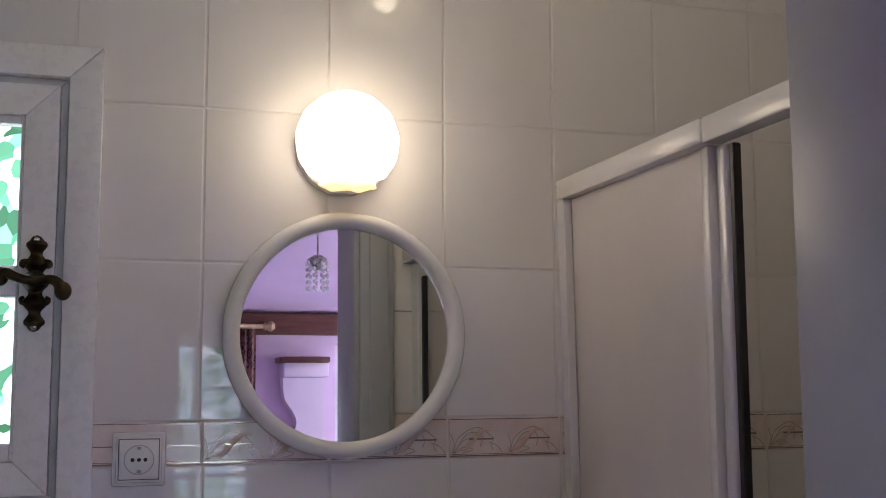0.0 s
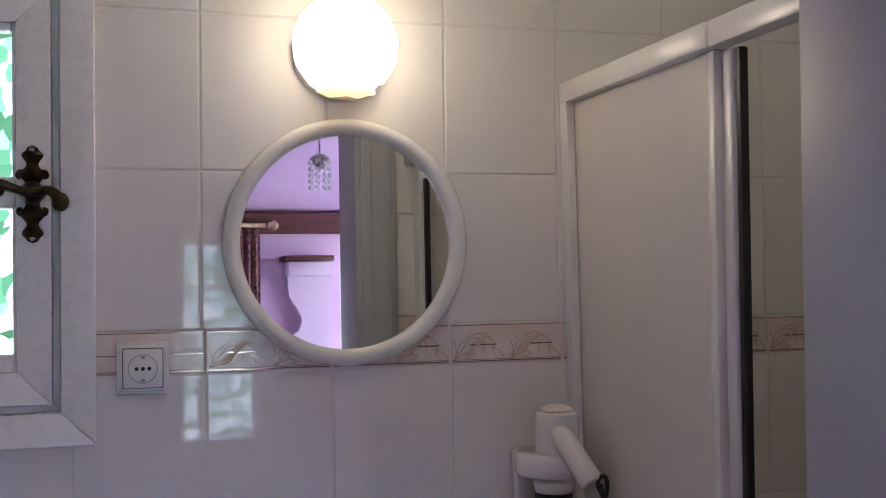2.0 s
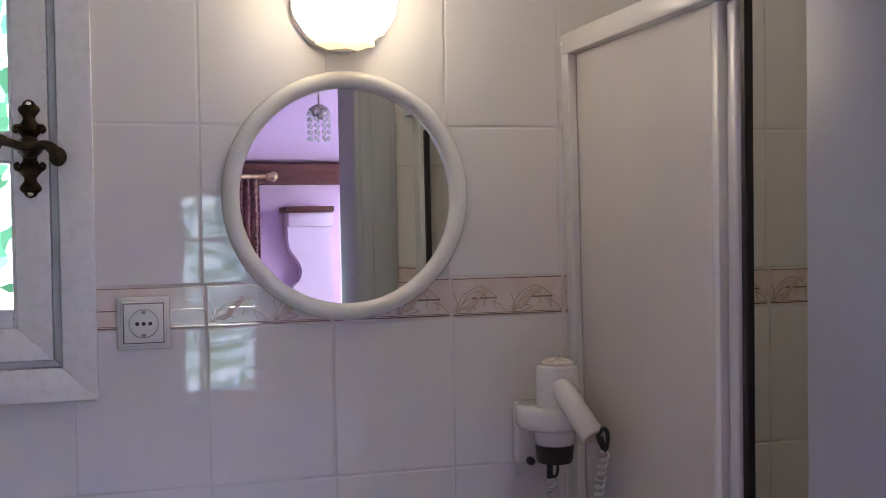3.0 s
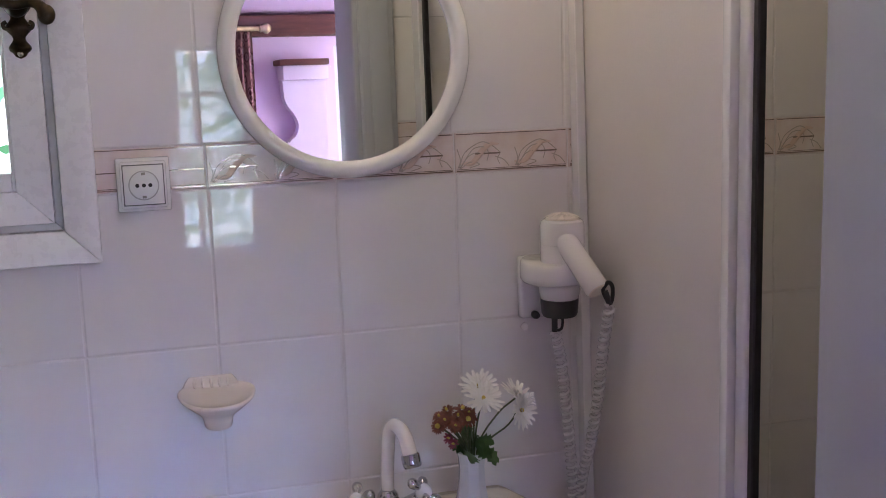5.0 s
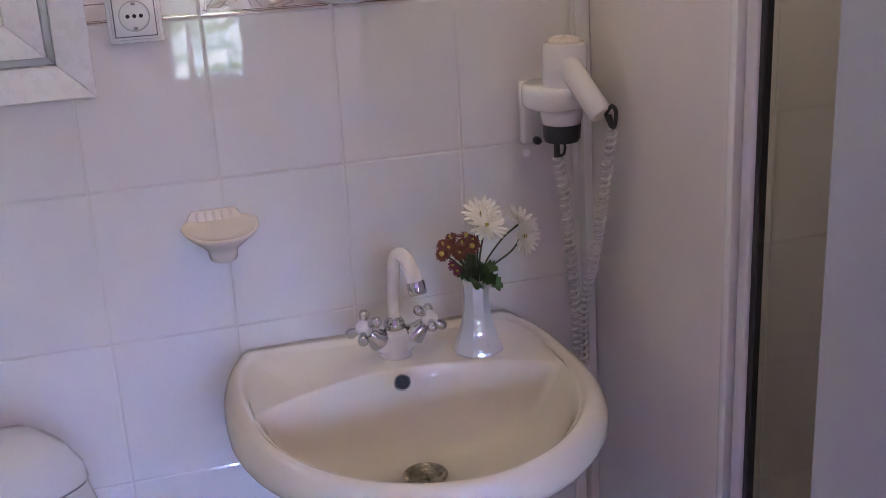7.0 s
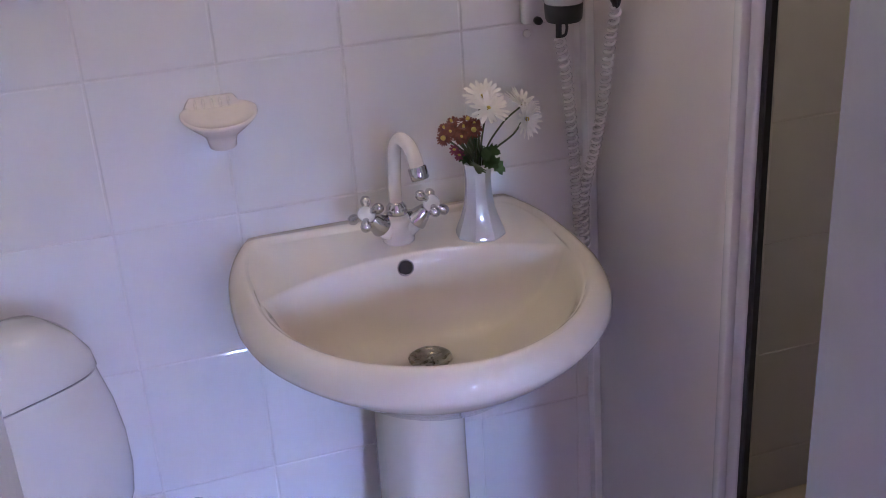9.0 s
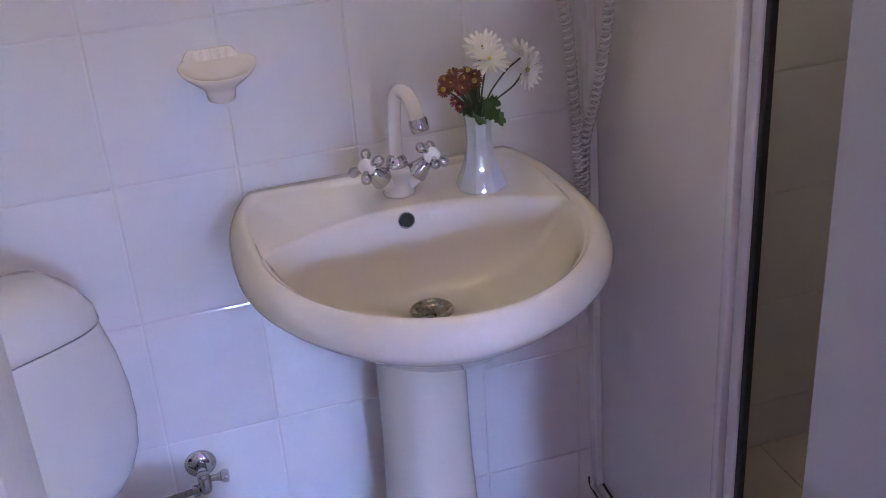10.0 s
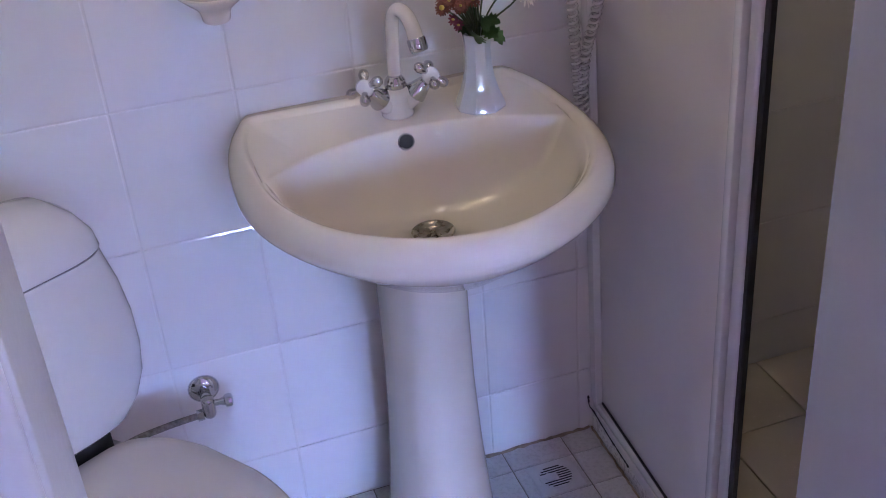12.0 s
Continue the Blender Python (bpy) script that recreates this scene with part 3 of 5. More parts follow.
def shower():
    ob = thing("shower_enclosure", "shower enclosure with frosted panels in white aluminium rails", "shower", (SX, 0, 0))
    part("wall_profile", settle(box_bm(-0.012, 0.004, -0.030, -0.0005, 0.019, 1.80, 0.0015)), M_ALU, ob)
    part("wall_profile_inner", settle(box_bm(0.0045, 0.014, -0.024, -0.0005, 0.019, 1.79, 0.001)), M_SILVER, ob)
    part("header", settle(box_bm(-0.014, 0.020, -0.503, -0.002, 1.787, 1.822, 0.003, 2)), M_ALU, ob, smooth=True, angle=40)
    part("end_cap", lathe_bm([(0.005, 0), (0.004, 0.002)], (-0.0141, -0.012, 1.806), (-1, 0, 0), 14), M_PLASTIC, ob)
    part("header_slider", settle(box_bm(-0.012, 0.018, Y_DOOR + 0.002, -0.5035, 1.787, 1.822, 0.003, 2)), M_ALU, ob, smooth=True, angle=40)
    part("panel", settle(box_bm(0.0050, 0.0090, -0.483, -0.0245, 0.021, 1.788)), M_ACRYL, ob, "frosted acrylic panel")
    part("panel_stile", settle(box_bm(-0.004, 0.016, -0.504, -0.4835, 0.019, 1.786, 0.004, 2)), M_ALU, ob, smooth=True, angle=40)
    part("sliding_stile", settle(box_bm(0.006, 0.026, -0.533, -0.5045, 0.019, 1.784, 0.007, 3)), M_SILVER, ob, "silver sliding door stile", smooth=True, angle=40)
    part("gasket", settle(box_bm(0.010, 0.022, -0.546, -0.5335, 0.019, 1.782, 0.002)), M_GASKET, ob, "black rubber sealing lip")
    part("end_post", settle(box_bm(0.012, 0.042, Y_DOOR + 0.001, Y_DOOR + 0.05, 0.019, 1.784, 0.003)), M_ALU, ob)
    part("end_gasket", settle(box_bm(0.022, 0.034, Y_DOOR + 0.0505, Y_DOOR + 0.066, 0.019, 1.75, 0.002)), M_GASKET, ob, "black rubber sealing lip")
    part("bottom_rail", settle(box_bm(-0.008, 0.022, Y_DOOR + 0.002, -0.001, -0.012, 0.0185, 0.003, 2)), M_ALU, ob, smooth=True, angle=40)
    part("bottom_rail_lip", settle(box_bm(-0.013, -0.0085, Y_DOOR + 0.002, -0.012, -0.018, 0.004, 0.001)), M_ALU, ob)
    part("rail_seal", settle(box_bm(0.0005, 0.0045, -0.482, -0.030, 0.0187, 0.0225)), M_GASKET, ob, "dark sealing strip on the rail")
    return ob


shower()
solid("shower_curb", settle(box_bm(SX - 0.010, SX + 0.03, Y_DOOR + 0.001, -0.001, FLOOR_Z - 0.002, -0.0125, 0.003)), M_FLOOR, "low tiled curb under the shower rail", kind="structure")


# ---- washbasin ----
BX, DRY = 0.2445, -0.262


def d_ring(cx, y_back, y_mid, y_front, a, nb, nf, z, n=72):
    """A closed D-shaped ring: squarer behind y_mid, rounder in front."""
    out = []
    for i in range(n):
        t = 2 * math.pi * i / n
        c, s = math.cos(t), math.sin(t)
        e, b = (nb, y_back - y_mid) if s > 0 else (nf, y_mid - y_front)
        x = a * math.copysign(abs(c) ** (2 / e), c)
        y = y_mid + b * math.copysign(abs(s) ** (2 / e), s)
        out.append((cx + x, y, z))
    return out


HALF, BACK_HALF, WIDEST, FRONT = 0.284, 0.2385, -0.245, -0.565     # plan of the washbasin
SIDE = ((0.0, BACK_HALF), (-0.035, 0.260), (-0.10, 0.2765), (-0.18, 0.2835), (WIDEST, HALF))


def shield(k, z, n=72, lift=0.0):
    """Outline of the basin shrunk by k: straight back, flaring sides, round front."""
    ym, wm = SIDE[-1]
    line = smooth_line([(SIDE[0][1] * 0.93, 0.0, 0)] + [(w, y, 0) for y, w in SIDE], 4)
    right = [(SIDE[0][1] * t, 0.0) for t in (0.0, 0.3, 0.6, 0.8)] + [(p.x, p.y) for p in line[:-1]]
    for i in range(17):
        t = math.pi / 2 * i / 16
        right.append((wm * math.cos(t) ** 1.02, ym + (FRONT - ym) * math.sin(t) ** 1.02))
    pts = right + [(-x, y) for x, y in right[-2:0:-1]]
    out = []
    for x, y in pts:
        d = Vector((x, (y - ym) * 1.05))
        r = d.length
        q = d * (max(0.0, r - k) / r) if r else d
        yy = ym + q.y / 1.05
        if y > -0.02 and k < 0.026:
            yy = y - 0.0015
        out.append((BX + q.x, min(yy, -0.0015), z + lift * max(0.0, (yy + 0.16) / 0.16)))
    return out


def resample(ring, n=96):
    """Even points along a closed ring, starting from its first point."""
    ps = [Vector(p) for p in ring] + [Vector(ring[0])]
    d = [0.0]
    for p, q in zip(ps, ps[1:]):
        d.append(d[-1] + (q - p).length)
    out, j = [], 0
    for i in range(n):
        t = d[-1] * i / n
        while d[j + 1] < t:
            j += 1
        u = (t - d[j]) / max(1e-9, d[j + 1] - d[j])
        out.append(ps[j].lerp(ps[j + 1], u))
    return out


def turned(ring):
    """Start a d_ring at the middle of its back and run it the other way round, like shield()."""
    n = len(ring)
    r = ring[n // 4:] + ring[:n // 4]
    return [r[0]] + r[:0:-1]


def bowl(k, z, c=0.0):
    """The bowl's edge: round in front, cut off behind along a shallow arc, pointed where the two meet."""
    out = []
    for x, y, _ in shield(0.040 + k, 0.0):
        arc = -0.152 - 0.075 * ((x - BX) / 0.24) ** 2 - c
        out.append((x, min(y, arc), z))
    return out


def washbasin():
    ob = thing("washbasin", "cream-white ceramic washbasin with a broad rounded rim", "washbasin")
    rings = [turned(d_ring(BX, -0.05, -0.17, -0.30, 0.085, 3.0, 2.2, 0.575)), turned(d_ring(BX, -0.03, -0.19, -0.35, 0.125, 3.2, 2.2, 0.61))]
    rings += [shield(0.125, 0.662), shield(0.085, 0.692), shield(0.050, 0.717), shield(0.026, 0.735), shield(0.011, 0.749), shield(0.003, 0.758), shield(0.0, 0.766), shield(0.0025, 0.779), shield(0.0085, 0.791), shield(0.0165, 0.799), shield(0.024, 0.8035), shield(0.030, 0.8042), shield(0.034, 0.802), shield(0.038, 0.7975), shield(0.040, 0.7955)]
    rings += [bowl(0.0005, 0.7948), bowl(0.003, 0.7935, 0.003), bowl(0.006, 0.790, 0.006), bowl(0.014, 0.776, 0.011), bowl(0.026, 0.748, 0.016), bowl(0.046, 0.717, 0.024), turned(d_ring(BX, -0.197, -0.28, -0.425, 0.158, 2.5, 2.2, 0.688)), turned(d_ring(BX, -0.215, -0.272, -0.350, 0.100, 2.2, 2.1, 0.668))]
    n = 96
    rings = [resample(r, n) for r in rings]
    bm = rings_bm(rings, True, False)
    last = [v for v in bm.verts][-n:]
    dr = []
    for i in range(n):
        a = math.pi / 2 - 2 * math.pi * i / n
        dr.append(bm.verts.new((BX + 0.002 + 0.030 * math.cos(a), DRY + 0.030 * math.sin(a), 0.657)))
    dd = [bm.verts.new((v.co.x, v.co.y, 0.643)) for v in dr]
    for i in range(n):
        j = (i + 1) % n
        bm.faces.new((last[i], last[j], dr[j], dr[i]))
        bm.faces.new((dr[i], dr[j], dd[j], dd[i]))
    bm.faces.new(dd)
    part("basin", bm, M_CERAMIC, ob, smooth=True)
    part("drain", lathe_bm([(0.0335, -0.002), (0.0345, 0.002), (0.0320, 0.0040), (0.0270, 0.0030), (0.0235, -0.001), (0.0225, -0.006)], (BX + 0.002, DRY, 0.6595), n=40, caps=(True, False)), M_STEEL, ob, "worn steel waste", smooth=True)
    part("drain_hole", lathe_bm([(0.0226, 0.654), (0.0226, 0.6555)], (BX + 0.002, DRY, 0), n=32), M_DARK, ob, "dark drain hole")
    for a in (0.4, 0.4 + math.pi / 2):
        d = Vector((math.cos(a), math.sin(a), 0)) * 0.0222
        c = Vector((BX + 0.002, DRY, 0.6570))
        part("drain_cross", tube_bm([c - d, c + d], 0.0024, 8), M_STEEL, ob, "steel cross bar")
    o, ax = (0.2430, -0.1655, 0.7745), (0.0, -0.90, 0.43)
    part("overflow_ring", lathe_bm([(0.0140, -0.006), (0.0135, 0.0004), (0.0118, 0.0008), (0.0108, -0.001)], o, ax, 32, (False, False)), M_STEEL, ob, "steel overflow ring", smooth=True)
    part("overflow_hole", lathe_bm([(0.0114, -0.001), (0.0110, 0.0001)], o, ax, 32), M_DARK, ob, "dark overflow hole")
    return ob


washbasin()


def pedestal():
    ob = thing("pedestal", "white ceramic pedestal under the washbasin on the tiled floor", "pedestal", (0.252, -0.165, FLOOR_Z))
    rings = []
    for z, rx, rf in ((0.001, 0.096, 0.108), (0.012, 0.098, 0.110), (0.04, 0.095, 0.106), (0.12, 0.087, 0.098), (0.24, 0.078, 0.089), (0.38, 0.072, 0.083), (0.50, 0.071, 0.081), (0.60, 0.071, 0.082), (0.67, 0.074, 0.086), (0.705, 0.078, 0.092)):
        rings.append([(x, y, z) for x, y, _ in d_ring(0, 0.105, 0.03, -rf, rx, 5.0, 2.5, 0, 48)])
    part("column", rings_bm(rings), M_CERAMIC, ob, smooth=True, angle=60)
    return ob


pedestal()


# ---- tap ----
def tap():
    ob = thing("mixer_tap", "white enamelled two-handle tap with chrome trim", "tap", (0.2515, -0.100, 0.7945))
    part("body", lathe_bm([(0.026, 0), (0.0265, 0.004), (0.024, 0.012), (0.0225, 0.030), (0.026, 0.040), (0.022, 0.046), (0.014, 0.049)], n=36), M_CREAM, ob, smooth=True)
    part("collar", lathe_bm([(0.017, 0.046), (0.0185, 0.050), (0.0165, 0.060), (0.0115, 0.066), (0.010, 0.068)], n=32), M_CHROME, ob, "chrome collar", smooth=True)
    line = smooth_line([(0, 0, 0.062), (0.001, 0.001, 0.10), (0.003, 0.000, 0.136), (0.005, -0.004, 0.163), (0.010, -0.018, 0.1775), (0.017, -0.036, 0.1745), (0.0215, -0.050, 0.160), (0.0245, -0.056, 0.141)], 7)
    rad = [0.0102 + 0.0018 * i / len(line) for i in range(len(line))]
    part("spout", tube_bm(line, rad, 20), M_CREAM, ob, smooth=True)
    d = (line[-1] - line[-2]).normalized()
    part("nozzle", lathe_bm([(0.0138, 0), (0.0150, 0.002), (0.0150, 0.018), (0.0135, 0.021), (0.010, 0.0205)], line[-1] - d * 0.001, d, 28), M_CHROME, ob, "chrome nozzle", smooth=True, angle=35)
    for s in (-1, 1):
        ax = Vector((s * 0.64, -0.28, 0.72)).normalized()
        part("arm", tube_bm([Vector((s * 0.008, -0.001, 0.012)), Vector((s * 0.022, -0.005, 0.026)) + ax * 0.008], 0.0155, 20), M_CREAM, ob, smooth=True)
        o = Vector((s * 0.022, -0.005, 0.026)) + ax * 0.008
        bell = part("bonnet", lathe_bm([(0.0165, 0), (0.0190, 0.002), (0.0188, 0.005), (0.0110, 0.029), (0.0095, 0.031), (0.007, 0.032)], o, ax, 28), M_CHROME, ob, "chrome bonnet", smooth=True, angle=40)
        hub = o + ax * 0.044
        part("handle_hub", lathe_bm([(0.006, -0.014), (0.011, -0.010), (0.0125, 0.0), (0.011, 0.008), (0.006, 0.011)], hub, ax, 24), M_PLASTIC, ob, "white handle hub", smooth=True)
        u = ax.orthogonal().normalized()
        v = ax.cross(u)
        spin = radians(25 if s < 0 else 50)
        for k in range(4):
            a = spin + k * math.pi / 2
            w = u * math.cos(a) + v * math.sin(a)
            q = w.to_track_quat("Z", "Y")
            part("cross_arm", lathe_bm([(0.0055, 0.008), (0.0045, 0.014), (0.0075, 0.019), (0.0090, 0.025), (0.0072, 0.031), (0.003, 0.034)], hub, w, 16), M_CHROME, ob, "chrome cross arm", smooth=True)
    return ob


tap()


# ---- vase and flowers ----
VX, VY, VZ = 0.382, -0.132, 0.7945


def vase():
    ob = thing("vase", "white porcelain vase with eight flat sides, flared at the foot", "vase", (VX, VY, VZ))
    rings = []
    for r, z in ((0.044, 0.0), (0.045, 0.003), (0.042, 0.012), (0.034, 0.030), (0.0275, 0.050), (0.0235, 0.075), (0.0225, 0.098), (0.0240, 0.115), (0.0258, 0.124), (0.0250, 0.125), (0.0220, 0.118), (0.020, 0.10), (0.018, 0.06)):
        ring = []
        for i in range(16):
            a = math.pi / 8 - 0.14 + 2 * math.pi * i / 16
            k = 0.93 if i % 2 == 0 else 0.885
            ring.append((r * k * math.cos(a), r * k * math.sin(a), z))
        rings.append(ring)
    part("body", rings_bm(rings), M_VASE, ob, smooth=True, angle=28)
    return ob


vase()


def petal_bm(bm, c, n, count, r0, r1, width, lift, rng, curl=0.2):
    """A ring of petals round c, facing n."""
    q = Vector(n).normalized().to_track_quat("Z", "Y")
    for k in range(count):
        a = 2 * math.pi * (k + rng.uniform(-0.25, 0.25)) / count
        w = width * rng.uniform(0.8, 1.15)
        L = r1 * rng.uniform(0.85, 1.05)
        d, s = Vector((math.cos(a), math.sin(a), 0)), Vector((-math.sin(a), math.cos(a), 0))
        rows = []
        for u in (0.0, 0.35, 0.7, 0.92, 1.0):
            r = r0 + (L - r0) * u
            ww = w * (0.35 + 0.65 * math.sin(math.pi * min(1, 0.15 + u * 0.72))) * (0.45 if u == 1.0 else 1)
            z = lift * u - curl * L * u * u
            row = []
            for v, dip in ((-1, 0.0), (0, -0.18), (1, 0.0)):
                p = d * r + s * (ww * v / 2) + Vector((0, 0, z + dip * ww))
                row.append(bm.verts.new(Vector(c) + q @ p))
            rows.append(row)
        for ra, rb in zip(rows, rows[1:]):
            for i in (0, 1):
                bm.faces.new((ra[i], ra[i + 1], rb[i + 1], rb[i]))


def flower(tag, head, n, stem, kind, rng):
    base = Vector((VX, VY, VZ + 0.02))
    h = Vector(head)
    nn = Vector(n).normalized()
    ob = thing(tag, {"white": "white daisy-like chrysanthemum with a pale yellow centre in the vase", "russet": "small russet chrysanthemum with a yellow centre in the vase", "bud": "small magenta chrysanthemum bud low in the vase"}[kind], "flower", base, "flowers in the vase")
    o = h - base
    bend = [Vector(p) - base for p in stem] + [o - nn * 0.004]
    part("stem", tube_bm(smooth_line([(0.004 * rng.uniform(-1, 1), 0.004 * rng.uniform(-1, 1), 0.0)] + bend, 6), 0.0016 if kind != "bud" else 0.0012, 7), M_STEM, ob, "green stem", smooth=True)
    bm = bmesh.new()
    if kind == "white":
        petal_bm(bm, o, nn, 17, 0.003, 0.033, 0.0066, 0.009, rng, 0.10)
        petal_bm(bm, o + nn * 0.002, nn, 14, 0.002, 0.028, 0.0060, 0.015, rng, 0.05)
        petal_bm(bm, o + nn * 0.004, nn, 9, 0.001, 0.015, 0.0044, 0.010, rng, 0.0)
        mat, disc = M_PETAL, 0.0036
    elif kind == "russet":
        petal_bm(bm, o, nn, 18, 0.002, 0.0138, 0.0036, 0.001, rng, 0.25)
        petal_bm(bm, o + nn * 0.0015, nn, 12, 0.002, 0.0098, 0.0036, 0.004, rng, 0.1)
        mat, disc = M_RUSSET, rng.choice((0.0022, 0.0032, 0.0042))
    else:
        petal_bm(bm, o, nn, 10, 0.001, 0.010, 0.004, 0.004, rng, 0.0)
        petal_bm(bm, o, nn, 8, 0.001, 0.007, 0.003, 0.005, rng, 0.0)
        mat, disc = M_MAGENTA, 0.002
    part("petals", bm, mat, ob, smooth=True)
    part("disc", lathe_bm([(disc, 0.0), (disc * 0.95, 0.003), (disc * 0.6, 0.0048), (disc * 0.15, 0.0052)], o + nn * 0.002, nn, 14), M_YELLOW, ob, "yellow flower centre", smooth=True)
    return ob


def at_vase(dx, dy, dz):
    return (VX + dx, VY + dy, VZ + dz)


def bouquet():
    rng = random.Random(11)
    flower("white_chrysanthemum", at_vase(0.015, -0.022, 0.215), (0.05, -0.62, 0.75), [at_vase(0.006, 0, 0.13), at_vase(0.012, -0.004, 0.18)], "white", rng)
    flower("white_chrysanthemum", at_vase(0.022, 0.022, 0.221), (-0.1, -0.45, 0.9), [at_vase(0.006, 0.006, 0.13), at_vase(0.016, 0.028, 0.19)], "white", rng)
    flower("white_chrysanthemum", at_vase(0.082, 0.010, 0.203), (0.5, -0.25, 0.85), [at_vase(0.012, 0.004, 0.125), at_vase(0.048, 0.012, 0.175)], "white", rng)
    flower("white_chrysanthemum", at_vase(0.078, -0.016, 0.188), (0.55, -0.72, 0.12), [at_vase(0.014, -0.002, 0.122), at_vase(0.062, -0.004, 0.162)], "white", rng)
    heads = [(-0.030 + (a + 0.024) * 0.80, b * 0.8, 0.193 + (c - 0.190) * 0.62) for a, b, c in [(-0.012, -0.020, 0.197), (-0.036, -0.014, 0.190), (-0.026, 0.006, 0.205), (0.002, 0.000, 0.206), (-0.049, -0.006, 0.172), (-0.020, -0.030, 0.180), (0.008, -0.024, 0.188), (-0.040, 0.016, 0.186), (0.014, -0.006, 0.196)]]
    for dx, dy, dz in heads:
        n = (dx * 14 + rng.uniform(-0.6, 0.5), -0.55 + rng.uniform(-0.4, 0.4), rng.uniform(0.4, 1.0))
        flower("russet_chrysanthemum", at_vase(dx - 0.004, dy, dz - 0.008), n, [at_vase(dx * 0.25, dy * 0.3, 0.125), at_vase(dx * 0.6, dy * 0.7, 0.125 + (dz - 0.125) * 0.5)], "russet", rng)
    for dx, dy, dz in ((-0.032, -0.016, 0.146), (-0.036, -0.004, 0.152)):
        flower("magenta_chrysanthemum_bud", at_vase(dx, dy, dz), (dx * 30, -0.8, 0.5), [at_vase(dx * 0.4, dy * 0.4, 0.128)], "bud", rng)
    ob = thing("leaf_sprig", "dark green lobed chrysanthemum leaves hanging over the vase rim", "leaves", at_vase(0, 0, 0.12), "flowers in the vase")
    for k in range(13):
        if k < 2:
            root, dirn, L = Vector((0.018, -0.014, 0.012)), Vector((0.45 + 0.2 * k, -0.5, -0.62 + 0.12 * k)), 0.028
        else:
            a = rng.uniform(0, 2 * math.pi)
            root = Vector((0.010 * math.cos(a), 0.010 * math.sin(a) - 0.006, rng.uniform(0.0, 0.040)))
            dirn, L = Vector((math.cos(a) * 0.8, math.sin(a) * 0.8 - 0.3, rng.uniform(0.1, 1.0))), rng.uniform(0.026, 0.040)
        dirn.normalize()
        side = dirn.cross(Vector((0.1, -0.7, 0.6))).normalized()
        nor = side.cross(dirn)
        bm = bmesh.new()
        rows = []
        for i in range(9):
            u = i / 8
            w = L * 0.34 * math.sin(math.pi * min(1, 0.06 + u * 0.93)) * (1.25 if i % 2 else 0.72)
            mid = root + dirn * (L * u) - Vector((0, 0, 0.25 * L * u * u)) 
            rows.append([bm.verts.new(mid - side * w + nor * 0.12 * w), bm.verts.new(mid), bm.verts.new(mid + side * w + nor * 0.12 * w)])
        for ra, rb in zip(rows, rows[1:]):
            for i in (0, 1):
                bm.faces.new((ra[i], ra[i + 1], rb[i + 1], rb[i]))
        part("leaf", bm, M_LEAF, ob, smooth=True)


bouquet()


# ---- soap dish ----
def soap_dish():
    ob = thing("soap_dish", "cream ceramic soap dish on the tiled wall", "soap dish", (-0.001, 0, 1.019))
    rings = []
    for k, z in ((0.30, -0.036), (0.36, -0.034), (0.39, -0.022), (0.44, -0.016), (0.58, -0.007), (0.74, 0.001), (0.84, 0.007), (0.96, 0.014), (1.0, 0.0175), (0.99, 0.0200), (0.955, 0.0206), (0.90, 0.0184), (0.6, 0.0166), (0.2, 0.0162)):
        ring = []
        for i in range(48):
            t = 2 * math.pi * i / 48
            c, s = math.cos(t), math.sin(t)
            depth = 0.062 if s < 0 else 0.034
            x = 0.060 * k * math.copysign(abs(c) ** 0.9, c)
            y = min(-0.0008, -0.036 + depth * k * s * (1 if s < 0 else 1.05))
            ring.append((x, y, z + 0.17 * (y + 0.012)))
        rings.append(ring)
    part("tray", rings_bm(rings), M_SOAP, ob, smooth=True)
    part("upstand", rings_bm([[(-0.052, -0.0008, 0.012), (0.040, -0.0008, 0.012), (0.040, -0.016, 0.012), (-0.052, -0.016, 0.012)], [(-0.046, -0.0008, 0.024), (0.034, -0.0008, 0.024), (0.034, -0.012, 0.024), (-0.046, -0.012, 0.024)], [(-0.041, -0.0008, 0.0305), (0.029, -0.0008, 0.0305), (0.029, -0.008, 0.0305), (-0.041, -0.008, 0.0305)], [(-0.039, -0.0008, 0.032), (0.027, -0.0008, 0.032), (0.027, -0.005, 0.032), (-0.039, -0.005, 0.032)]]), M_SOAP, ob, smooth=True, angle=40)
    for k in range(5):
        x = -0.032 + k * 0.0130
        part("ridge", tube_bm([(x, -0.0075, 0.0295), (x, -0.0120, 0.024), (x, -0.0165, 0.0165)], [0.0016, 0.0026, 0.0014], 8), M_SOAP, ob, smooth=True)
    return ob


soap_dish()


# ---- hair dryer ----
def coil(points, r, wire, turns, bm=None):
    line = smooth_line(points, 40)
    out, up = [], None
    n = len(line)
    total = turns * 10
    run = [0.0]
    for p, q in zip(line, line[1:]):
        run.append(run[-1] + (q - p).length)
    i = 0
    for k in range(total + 1):
        s = k / total * run[-1]
        while i < n - 2 and run[i + 1] < s:
            i += 1
        u = i + (s - run[i]) / (run[i + 1] - run[i])
        p = line[i].lerp(line[i + 1], u - i)
        d = (line[i + 1] - line[i]).normalized()
        if up is None:
            up = d.orthogonal().normalized()
        up = (up - d * up.dot(d)).normalized()
        s = d.cross(up)
        a = 2 * math.pi * k / 10
        out.append(p + up * (r * math.cos(a)) + s * (r * math.sin(a)))
    return tube_bm(out, wire, 5, bm)


